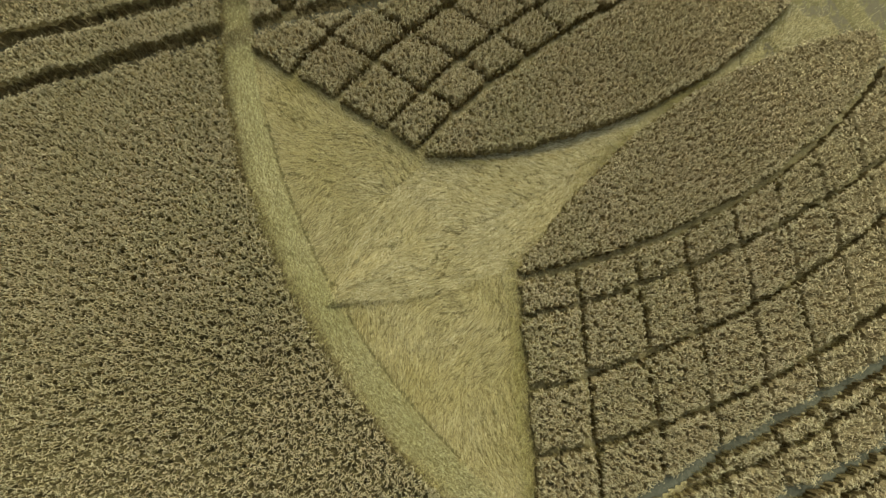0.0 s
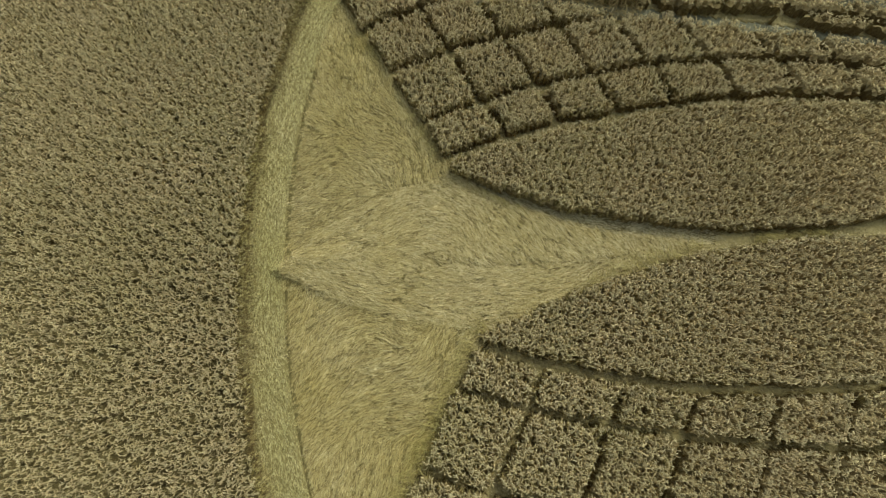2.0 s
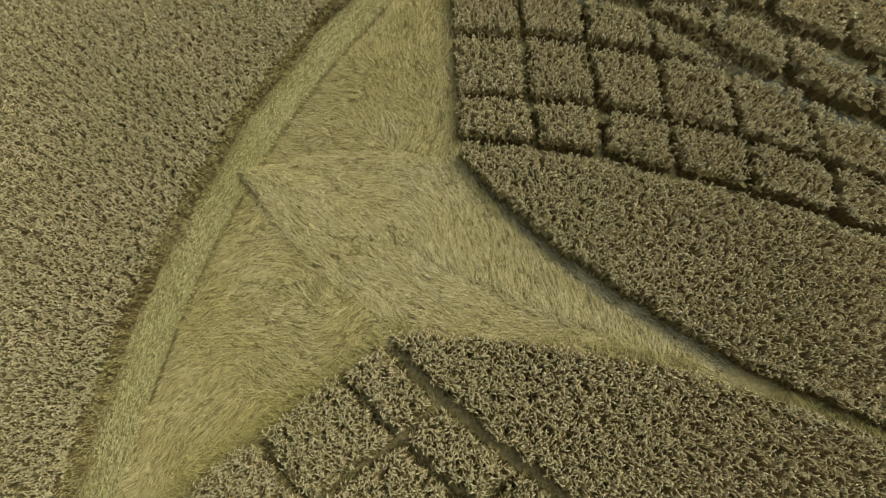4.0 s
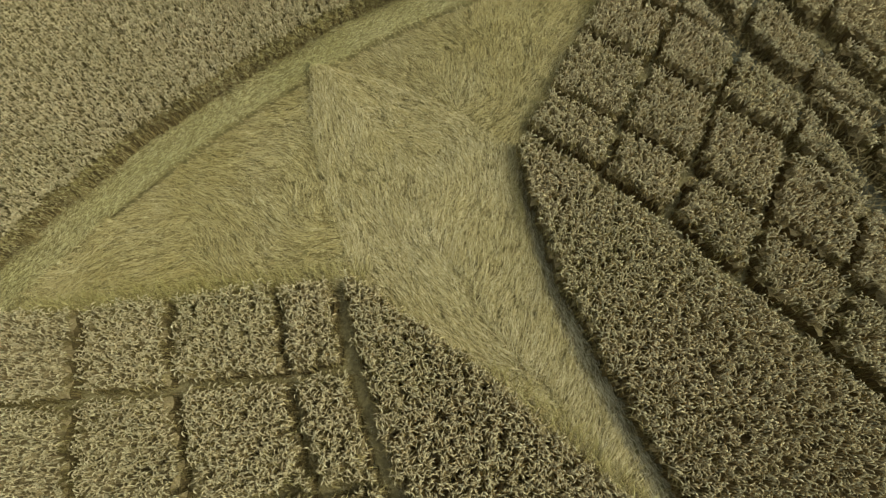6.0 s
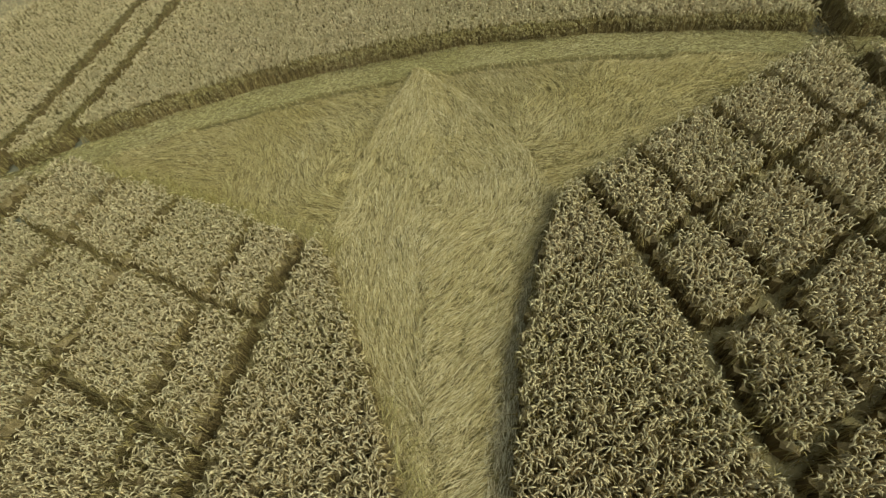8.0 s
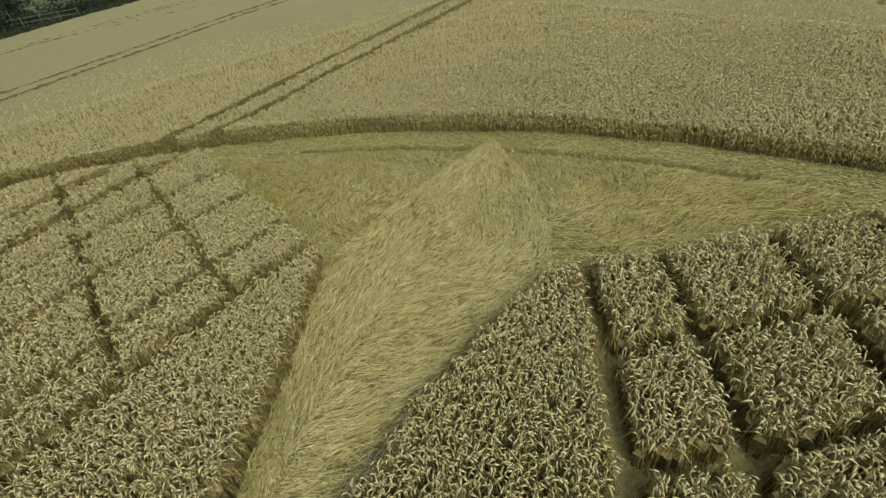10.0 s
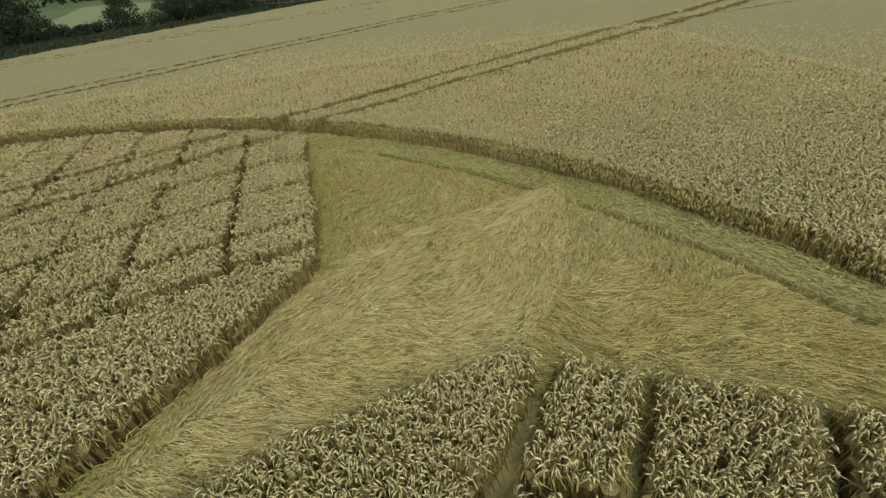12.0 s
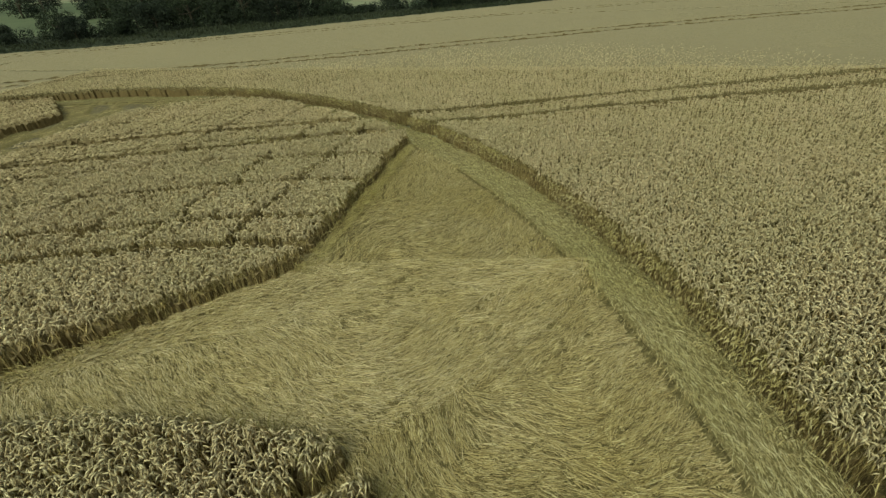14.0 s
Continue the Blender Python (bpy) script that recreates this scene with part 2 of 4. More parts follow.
# ---- mesh helpers ----
def mesh_from(name, verts, faces, mat, smooth=False, second=None, first_second=0):
    """One mesh from an array of points and an array of faces with the same number of corners."""
    me = bpy.data.meshes.new(name)
    verts, faces = np.asarray(verts, np.float32), np.asarray(faces, np.int32)
    n, k = faces.shape
    me.vertices.add(len(verts))
    me.vertices.foreach_set("co", verts.ravel())
    me.loops.add(n * k)
    me.loops.foreach_set("vertex_index", faces.ravel())
    me.polygons.add(n)
    me.polygons.foreach_set("loop_start", np.arange(0, n * k, k, dtype=np.int32))
    me.polygons.foreach_set("loop_total", np.full(n, k, np.int32))
    me.polygons.foreach_set("use_smooth", np.full(n, smooth))
    me.materials.append(mat)
    if second:
        me.materials.append(second)
        me.polygons.foreach_set("material_index", (np.arange(n) >= first_second).astype(np.int32))
    me.update(calc_edges=True)
    return me


def thing(name, me, label="", category="", group="", kind="", parent=None):
    ob = new(name, me)
    if parent:
        ob.parent = parent
    return tagged(ob, label, category, group, kind)


def scatter(template, tri, place, yaw, size, lean):
    """Copies of the template's points (n, 3) and triangles at many places: points and faces of one mesh."""
    c, s = np.cos(yaw)[:, None], np.sin(yaw)[:, None]
    t = template[None] * size[:, None, None]
    x, y, z = t[..., 0], t[..., 1], t[..., 2]
    px = x * c - y * s + place[:, 0, None] + z * lean[:, 0, None]
    py = x * s + y * c + place[:, 1, None] + z * lean[:, 1, None]
    pts = np.stack((px, py, z + place[:, 2, None]), -1).reshape(-1, 3)
    faces = (tri[None] + (np.arange(len(place)) * len(template))[:, None, None]).reshape(-1, 3)
    return pts, faces


def tube(rings, tip):
    """A three-sided tapering stalk: rings of (x, z, radius), ending in a tip (x, z)."""
    v, f = [], []
    for x, z, r in rings:
        for k in range(3):
            a = k * 2.0944
            v.append((x + r * 0.4 * math.cos(a), r * math.sin(a), z + r * 0.8 * math.cos(a)))
    for i in range(len(rings) - 1):
        for k in range(3):
            a, b = i * 3 + k, i * 3 + (k + 1) % 3
            f += [(a, b, b + 3), (a, b + 3, a + 3)]
    n = len(v)
    v.append((tip[0], 0, tip[1]))
    f += [(n - 3 + k, n - 3 + (k + 1) % 3, n) for k in range(3)]
    return np.array(v), np.array(f)


def blade(points, width):
    """A narrow folded leaf or lying stalk through points (x, z)."""
    v, f = [], []
    for i, (x, z) in enumerate(points):
        w = width * (1.0 if i < len(points) - 1 else 0.3)
        v += [(x, -w / 2, z), (x, w / 2, z + w * 0.4)]
    for i in range(len(points) - 1):
        a = 2 * i
        f += [(a, a + 1, a + 3), (a, a + 3, a + 2)]
    return np.array(v), np.array(f)


EARS = [tube([(0.004, -0.09, 0.0045), (0.028 * e, 0.026 + d, 0.0108), (0.074 * e, 0.030 + d, 0.0126)], (0.128 * e, -0.026 + d * 0.5))
        for d, e in ((0, 1.0), (0.02, 1.15), (-0.012, 0.9), (-0.03, 0.7), (0.035, 0.95))]
FAR_EARS = [tube([(0.008, -0.06, 0.007), (0.055, 0.03 + d, 0.0158)], (0.142 + e, -0.028 + d)) for d, e in ((0, 0), (0.03, -0.02), (-0.03, -0.03))]
TINY_EARS = [tube([(0, -0.01 + d, 0.023)], (0.16 + e, -0.03 - d)) for d, e in ((0, 0), (0.02, -0.02), (-0.02, -0.03))]
LEAVES = [blade([(0, -0.18), (0.06, -0.06), (0.18, -0.13)], 0.013), blade([(0, -0.22), (0.04, -0.09), (0.12, -0.19)], 0.014)]
FLAG = (np.array([(-0.014, 0, 0.01), (0.014, 0.004, 0.0), (0.02, 0, -0.24)]), np.array([(0, 1, 2)]))
STALK = tube([(0, -0.58, 0.008)], (0.01, 0.02))
TOP = 0.66


def plants(p, rng, ears=EARS, scale=1.0, leaves=True, stalks=None, edge=None, lift=0.0):
    """Ears on bent necks with dry leaves, at the places p; returns meshes' arrays for ears and for stems."""
    e_parts, s_parts = [], []
    kinds = rng.randint(0, len(ears), len(p))
    if not len(p):
        return None, None
    wind = 2.2
    yaw = rng.normal(wind, 1.5, len(p))
    size = rng.uniform(0.8, 1.25, len(p)) * scale
    h = TOP + lift - 0.05 + 0.045 * smooth_noise(p, 0.9, 11) + 0.03 * smooth_noise(p, 3.0, 12) + 0.032 * smooth_noise(p, 21.0, 13) + rng.normal(0, 0.02, len(p))
    place = np.column_stack((p, h))
    lean = rng.normal(0, 0.10, (len(p), 2))
    if edge is not None:
        lean = lean * np.where(edge, 1.7, 1.0)[:, None]
    for k, (v, f) in enumerate(ears):
        m = kinds == k
        e_parts.append(scatter(v, f, place[m], yaw[m], size[m], lean[m]))
    if leaves:
        lk = rng.randint(0, 2, len(p))
        for k, (v, f) in enumerate(LEAVES):
            m = lk == k
            s_parts.append(scatter(v, f, place[m], rng.uniform(0, 6.28, m.sum()), size[m], lean[m]))
    deep = np.ones(len(p), bool) if edge is None else ~edge
    e_parts.append(scatter(*FLAG, place[deep], rng.uniform(0, 6.28, deep.sum()), np.ones(deep.sum()), lean[deep]))
    if stalks is not None and stalks.any():
        lean2 = lean[stalks] * 0.6
        s_parts.append(scatter(*STALK, place[stalks], yaw[stalks], np.ones(stalks.sum()), lean2))
    return joined(e_parts), (joined(s_parts) if s_parts else None)


def joined(parts):
    vs, fs, n = [], [], 0
    for v, f in parts:
        vs.append(v)
        fs.append(f + n)
        n += len(v)
    return np.concatenate(vs), np.concatenate(fs)


def sheet(cells, x0, y0, step, top, base=0.0, walls=True, rim=0.0, snap=None):
    """A bumpy layer over the True cells of a raster, with walls down to base where it ends."""
    nx, ny = cells.shape
    corner = np.zeros((nx + 1, ny + 1), bool)
    ii, jj = np.nonzero(cells)
    for a, b in ((0, 0), (1, 0), (1, 1), (0, 1)):
        corner[ii + a, jj + b] = True
    ids = np.full(corner.shape, -1)
    ci, cj = np.nonzero(corner)
    ids[ci, cj] = np.arange(len(ci))
    rng = np.random.RandomState(len(ci) % 9999)
    xy = np.column_stack((x0 + ci * step, y0 + cj * step)) + rng.uniform(-0.28, 0.28, (len(ci), 2)) * step
    if snap:
        r = np.hypot(*(xy - O).T)
        on = np.abs(r - snap) < step * 0.8
        xy[on] = O + (xy[on] - O) * (snap / r[on])[:, None]
    v = np.column_stack((xy, top(xy, rng)))
    if rim:
        c = np.pad(cells, 1).astype(int)
        full = c[:-1, :-1] + c[1:, :-1] + c[:-1, 1:] + c[1:, 1:]
        on = full[ci, cj] < 4
        v[on, 2] = np.maximum(v[on, 2], 0.40) + rim
    f = [np.column_stack((ids[ii, jj], ids[ii + 1, jj], ids[ii + 1, jj + 1], ids[ii, jj + 1]))]
    if walls:
        pad = np.pad(cells, 1)
        low = np.column_stack((xy, np.full(len(xy), base)))
        n = len(v)
        v = np.concatenate((v, low))
        for di, dj, a, b in ((-1, 0, (0, 1), (0, 0)), (1, 0, (1, 0), (1, 1)), (0, -1, (0, 0), (1, 0)), (0, 1, (1, 1), (0, 1))):
            e = ~pad[ii + 1 + di, jj + 1 + dj]
            p, q = ids[ii[e] + a[0], jj[e] + a[1]], ids[ii[e] + b[0], jj[e] + b[1]]
            f.append(np.column_stack((q, p, p + n, q + n)))
    return v, np.concatenate(f), len(ii)

# ---- ground ----
gx = np.array([-2500, -400, -120, -40, 0, 40, 120, 400, 2500.0])
gv = np.array([(x, y, 0.0) for x in gx for y in gx])
gf = np.array([(i * 9 + j, i * 9 + j + 9, i * 9 + j + 10, i * 9 + j + 1) for i in range(8) for j in range(8)])
thing("ground", mesh_from("ground", gv, gf, SOIL), "dry brown soil under the crop", "ground", kind="structure")

# ---- standing crop: raster of the formation and the field near it ----
X0, Y0, X1, Y1, STEP = -18.0, -18.0, 36.0, 26.04, 0.12
nx, ny = int(round((X1 - X0) / STEP)), int(round((Y1 - Y0) / STEP))
cx, cy = np.meshgrid(X0 + (np.arange(nx) + 0.5) * STEP, Y0 + (np.arange(ny) + 0.5) * STEP, indexing="ij")
KEY = standing(np.column_stack((cx.ravel(), cy.ravel()))).reshape(nx, ny)


MIDDLE = np.array((3.0, 5.0))


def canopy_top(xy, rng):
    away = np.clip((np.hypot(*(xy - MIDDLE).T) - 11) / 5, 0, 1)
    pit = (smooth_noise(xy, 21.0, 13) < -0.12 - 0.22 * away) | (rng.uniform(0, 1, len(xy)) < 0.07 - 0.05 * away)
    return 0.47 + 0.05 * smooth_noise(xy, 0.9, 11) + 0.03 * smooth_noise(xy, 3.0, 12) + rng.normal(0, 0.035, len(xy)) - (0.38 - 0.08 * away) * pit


def near_border(mask, n):
    m = np.pad(mask, n)
    out = np.ones_like(mask)
    for a in range(-n, n + 1):
        for b in range(-n, n + 1):
            out &= m[n + a:n + a + mask.shape[0], n + b:n + b + mask.shape[1]]
    return mask & ~out


def nearness(p):
    """Distance from the middle of the formation or from the stretch of field edge that the flight ends beside."""
    return np.minimum(np.hypot(*(p - MIDDLE).T), np.hypot(*(p - np.array((-6.0, 6.5))).T) + 3.2)


def density(p, key):
    d = nearness(p)
    unseen = ((p[:, 0] > 24) & (p[:, 1] > -2)) | ((p[:, 1] > 15) & (p[:, 0] < -6)) | (p[:, 1] > 24.5) | ((p[:, 0] > 17) & (p[:, 1] > 20))
    return (86 + 330 / (1 + (d / 12.0) ** 4)) * np.where(unseen, 0.15, 1.0)


def sow(mask, key, rng):
    """Random places over the True cells of the raster, thinning out away from the middle."""
    ii, jj = np.nonzero(mask)
    p = np.column_stack((X0 + (ii + 0.5) * STEP, Y0 + (jj + 0.5) * STEP))
    want = density(p, key) * STEP * STEP
    n = np.floor(want + rng.uniform(0, 1, len(p))).astype(int)
    q = np.repeat(p, n, 0) + rng.uniform(-0.5, 0.5, (n.sum(), 2)) * STEP
    away = np.clip((np.hypot(*(q - MIDDLE).T) - 11) / 5, 0, 1)
    tuft = rng.uniform(0, 1, len(q)) < np.clip(0.66 + 0.12 * away + (1.2 - 0.3 * away) * smooth_noise(q, 21.0, 13), 0.05, 1)
    return q[tuft], np.repeat(np.column_stack((ii, jj)), n, 0)[tuft]


def stand_of_wheat(mask, name, label, category, group, key, seed):
    rng = np.random.RandomState(seed)
    lift = 0.11 if key == 1 else 0.0
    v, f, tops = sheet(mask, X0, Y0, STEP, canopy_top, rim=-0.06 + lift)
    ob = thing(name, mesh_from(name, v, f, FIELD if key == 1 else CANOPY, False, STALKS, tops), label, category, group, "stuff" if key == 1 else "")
    p, ij = sow(mask, key, rng)
    if not len(p):
        return ob
    border = near_border(mask, 1)[ij[:, 0], ij[:, 1]]
    # the cut edges far off are thick with ears
    more = np.nonzero(border & (nearness(p) > 9.5) & (nearness(p) < 20))[0].repeat(2)
    p = np.concatenate((p, p[more] + rng.uniform(-0.05, 0.05, (len(more), 2))))
    border = np.concatenate((border, border[more]))
    d = nearness(p)
    blurred = d + rng.normal(0, 1.3, len(d))
    fine, tiny = blurred < 7.8, blurred > 12.8
    middling = ~fine & ~tiny
    parts = [plants(p[fine], rng, scale=1.2, lift=lift, stalks=border[fine], edge=border[fine]), plants(p[middling], rng, FAR_EARS, np.clip(0.96 + d[middling] * 0.012, 1.04, 1.14), False, None, border[middling], lift),
             plants(p[tiny], rng, TINY_EARS, 0.86, False, None, border[tiny], lift)]
    beside = border & (d < 22)
    rim = np.repeat(p[beside], np.where(d[beside] < 10, 8, np.where(d[beside] < 15, 4, 2)), 0)
    if len(rim):
        rim = rim + rng.uniform(-0.085, 0.085, rim.shape)
        n = len(rim)
        place = np.column_stack((rim, TOP + lift - rng.uniform(0.06, 0.16, n)))
        parts.append((None, scatter(*STALK, place, rng.uniform(0, 6.28, n), rng.uniform(0.85, 1.0, n), rng.normal(0, 0.15, (n, 2)))))
    thing("ear_layer", mesh_from("ear_layer", *joined([a for a, b in parts if a]), EAR, True), parent=ob, kind="stuff")
    stems = [b for a, b in parts if b]
    if stems:
        thing("stem_layer", mesh_from("stem_layer", *joined(stems), STEM), parent=ob, kind="stuff")
    return ob


for key in np.unique(KEY):
    if key == 0:
        continue
    mask = KEY == key
    if mask.sum() < 12:
        continue
    if key == 1:
        stand_of_wheat(mask, "wheat_field", "ripe standing wheat field with pale drooping ears", "wheat field", "", 1, 7)
    else:
        strip = (key - 100) % 20 == 0
        stand_of_wheat(mask, "standing_wheat_strip" if strip else "standing_wheat_square",
                       "long curved strip of ripe standing wheat" if strip else "small square stand of ripe wheat between trodden paths",
                       "wheat", "standing blocks of the crop circle", int(key), int(key))

# ---- flattened crop ----
flat = KEY == 0
fx, fy = np.nonzero(flat)
fp = np.column_stack((X0 + (fx + 0.5) * STEP, Y0 + (fy + 0.5) * STEP))
rr = np.hypot(*(fp - O).T)
track = np.minimum.reduce([seg_dist(fp, t) for t in (TRAM_A, TRAM_B, TRAM_C, TRAM_D)])
is_track = (track < 0.32) & ((rr > RING) | (rr < RING - PATHW))
FLAT = np.zeros_like(flat)
FLAT[fx[~is_track], fy[~is_track]] = True
FLAT &= np.hypot(cx - O[0], cy - O[1]) < RING + 0.3


U = np.array((math.cos(radians(AXIS - 180)), math.sin(radians(AXIS - 180))))
SIDE = np.array((-U[1], U[0]))
FORK = np.array((-2.42, 1.95))
# seams between the four lays of the star: north wing, upper and lower half of the arm, south wing
SEAM_N = ((-3.2, 1.1), (-2.58, 2.44), (-1.98, 3.78), (-1.21, 5.25), (-0.22, 6.47), (0.9, 7.51), (3, 9.6))
SEAM_S = ((-3.4, 1.6), (-2.22, 1.66), (-1.05, 1.72), (0.32, 2.02), (1.52, 2.2), (2.92, 2.72), (3.93, 3.2), (7, 4.6))
CHEVRON = ((-2.4, 2.1), (-1.94, 2.53), (-0.41, 3.56), (0.81, 4.39), (2.09, 4.63), (3.6, 5.25), (5.1, 6.2), (7.2, 7.5), (9.3, 9.2), (14, 12.2))
# place and bearing of the stalks in each lay
LAY_N = ((-5.1, 9.5, 150), (-4.4, 9.9, 132), (-2.8, 7.7, 164), (-4.0, 6.0, 45), (-3.6, 5.3, 54), (-1.8, 7.0, 6), (-0.3, 8.3, 151), (-1.2, 8.8, 137),
         (-1.9, 6.0, 168), (-0.4, 6.7, 124), (-3.1, 4.4, 58), (-4.2, 7.2, 169), (-1.5, 5.1, 52), (-5.5, 11.5, 145))
LAY_A = ((-1.9, 3.3, 56), (0.2, 5.2, 52), (1.2, 6.0, 27), (2.3, 6.0, 168), (3.2, 6.1, 159), (5.0, 6.6, 156), (5.8, 7.1, 158), (7.1, 8.4, 148),
         (-0.4, 5.4, 47), (2.1, 7.1, 175), (3.7, 7.2, 172), (10, 10.2, 120), (13, 12, 60))
LAY_B = ((-0.4, 3.5, 2), (1.5, 3.2, 18), (1.6, 4.6, 11), (4.5, 5.4, 33), (6.8, 6.7, 42), (3.7, 3.6, 27), (-0.9, 2.6, 22), (10, 8.8, 38), (13, 11, 35))
LAY_S = ((-1.0, 0.7, 76), (0.2, 0.2, 74), (0.9, 1.3, 54), (1.4, -0.2, 57), (2.3, 0.8, 42), (1.2, -1.3, 61), (1.5, -2.1, 68), (2.3, -2.6, 108),
         (2.9, -0.7, 35), (2.4, -1.6, 104), (3.7, -1.6, 107), (4.1, 1.5, 78), (3.3, 2.5, 98), (1.5, 2.0, 180), (3.6, -4.5, 112))


def star(p):
    """Place in the star: along its axis from the fork, across it, the bearing from the fork, the radius from the ring's inner edge."""
    q = p - FORK
    a, s = q @ U, q @ SIDE
    return a, s, np.arctan2(s, a), np.hypot(*(p - O).T) - (RING - PATHW)


def step(x, w):
    return 1 / (1 + np.exp(-np.clip(x / w, -30, 30)))


def beside(p, line):
    """Distance from a line of points, positive on its left."""
    best, sign = np.full(len(p), 1e9), np.ones(len(p))
    for a, b in zip(line[:-1], line[1:]):
        a, b = np.array(a, float), np.array(b, float)
        ab = b - a
        q = p - a
        t = np.clip((q @ ab) / (ab @ ab), 0, 1)
        d = np.hypot(*(q - t[:, None] * ab).T)
        near = d < best
        best[near] = d[near]
        sign[near] = np.sign(ab[0] * q[near, 1] - ab[1] * q[near, 0])
    return best * sign


def seams(p):
    """Signed distances: into the north wing, into the south wing, to the upper side of the arm; and from the fork."""
    p = p + np.stack((smooth_noise(p, 1.6, 45), smooth_noise(p, 1.6, 46)), 1) * 0.12 + np.stack((smooth_noise(p, 6.0, 47), smooth_noise(p, 6.0, 48)), 1) * 0.05
    return beside(p, SEAM_N), -beside(p, SEAM_S), beside(p, CHEVRON), np.hypot(*(p - FORK).T)


def trodden_strip(p):
    """How far inside the bare trodden strip between the arm's straw and the arc of the north block."""
    out = np.hypot(*(p - ARC_N).T) - RAD_N
    wide = np.interp(p[:, 0], (1.4, 3, 4.8, 6.1, 9.2), (0.02, 0.24, 0.40, 0.45, 0.46)) + 0.06 * smooth_noise(p, 2.0, 71)
    return np.where(p[:, 0] > 1.4, wide - out, -1.0)


def fold_lines(seed, count):
    """Places, bearings, bends and lengths of the folds between wads of fallen stalks."""
    r = np.random.RandomState(seed)
    p = r.uniform((-7, -8), (14, 13), (4000, 2))
    ring = star(p)[3]
    p = p[(ring < -0.3) & (south_side(p) < -0.3) & (north_side(p) < -0.5)][:count]
    ang = lay_of(p) + r.normal(0, 0.22, len(p))
    return list(zip(p, ang, r.normal(0, 0.25, len(p)), r.uniform(0.12, 0.5, len(p))))


def folds(p):
    """Depth of the folds, and the lip of straw on one side of each."""
    crease, lip = np.zeros(len(p)), np.zeros(len(p))
    for c, ang, bend, half in FOLDS:
        q = p - c
        m = np.nonzero(np.abs(q).max(1) < half + 0.4)[0]
        q = q[m]
        u = q[:, 0] * math.cos(ang) + q[:, 1] * math.sin(ang)
        w = -q[:, 0] * math.sin(ang) + q[:, 1] * math.cos(ang) - bend * u * u
        taper = np.clip(1.5 * (1 - np.abs(u) / half), 0, 1)
        crease[m] = np.maximum(crease[m], taper * np.exp(-(w / 0.028) ** 2))
        lip[m] = np.maximum(lip[m], taper * np.where(w > 0, np.exp(-w / 0.2), 0))
    return crease, lip


def lay_of(p):
    """The bearing in which the stalks of the star lie."""
    n, s, c, _ = seams(p)
    zone = np.where(n > 0, 0, np.where(s > 0, 3, np.where(c > 0, 1, 2)))
    ang = np.zeros(len(p))
    for z, lay in enumerate((LAY_N, LAY_A, LAY_B, LAY_S)):
        m = zone == z
        q, up, along = p[m], np.zeros(m.sum()), np.zeros(m.sum())
        for x, y, deg in lay:
            w = ((q[:, 0] - x) ** 2 + (q[:, 1] - y) ** 2 + 0.12) ** -1.6
            along += w * math.cos(radians(2 * deg))
            up += w * math.sin(radians(2 * deg))
        ang[m] = 0.5 * np.arctan2(up, along)
    return ang


FOLDS = fold_lines(17, 90)
# wads of stalks that fell together: each lies a little higher or lower and turned from its neighbours
wad_rng = np.random.RandomState(23)
WADS = wad_rng.uniform((-8, -9), (15, 14), (1700, 2))
WADS = WADS[(star(WADS)[3] < 0.2) & (south_side(WADS) < 0.2) & (north_side(WADS) < 0.2)]
WAD_OPEN = wad_rng.uniform(0, 1, len(WADS)) < 0.5
WAD_TURN, WAD_HIGH = wad_rng.normal(0, 0.17, len(WADS)), wad_rng.uniform(-0.022, 0.028, len(WADS))


def wad_at(p):
    """The wad that each place belongs to; the wads are drawn out along the lay."""
    p = p + np.stack((smooth_noise(p, 5.0, 91), smooth_noise(p, 5.0, 92)), 1) * 0.06
    best, which = np.full(len(p), 9.0, np.float32), np.zeros(len(p), int)
    second = best.copy()
    ang = lay_of(WADS)
    x, y = p[:, 0].astype(np.float32), p[:, 1].astype(np.float32)
    for k, (w, a) in enumerate(zip(WADS, ang)):
        m = np.nonzero((np.abs(x - w[0]) < 1.3) & (np.abs(y - w[1]) < 1.3))[0]
        u, v = x[m] - w[0], y[m] - w[1]
        ca, sa = math.cos(a), math.sin(a)
        d = (0.55 * (u * ca + v * sa)) ** 2 + (v * ca - u * sa) ** 2
        near = d < best[m]
        second[m] = np.where(near, best[m], np.minimum(second[m], d))
        best[m[near]], which[m[near]] = d[near], k
    return which, np.sqrt(second) - np.sqrt(best)


def has_slit(p):
    """Where the ring path's inner edge stands open."""
    near_fork = np.hypot(*(p - FORK).T) < 0.75
    return ((smooth_noise(p, 0.7, 25) > 0.0) | ((p[:, 1] > -3.5) & (p[:, 1] < 6.9) & (p[:, 0] < 3.0))) & ~near_fork


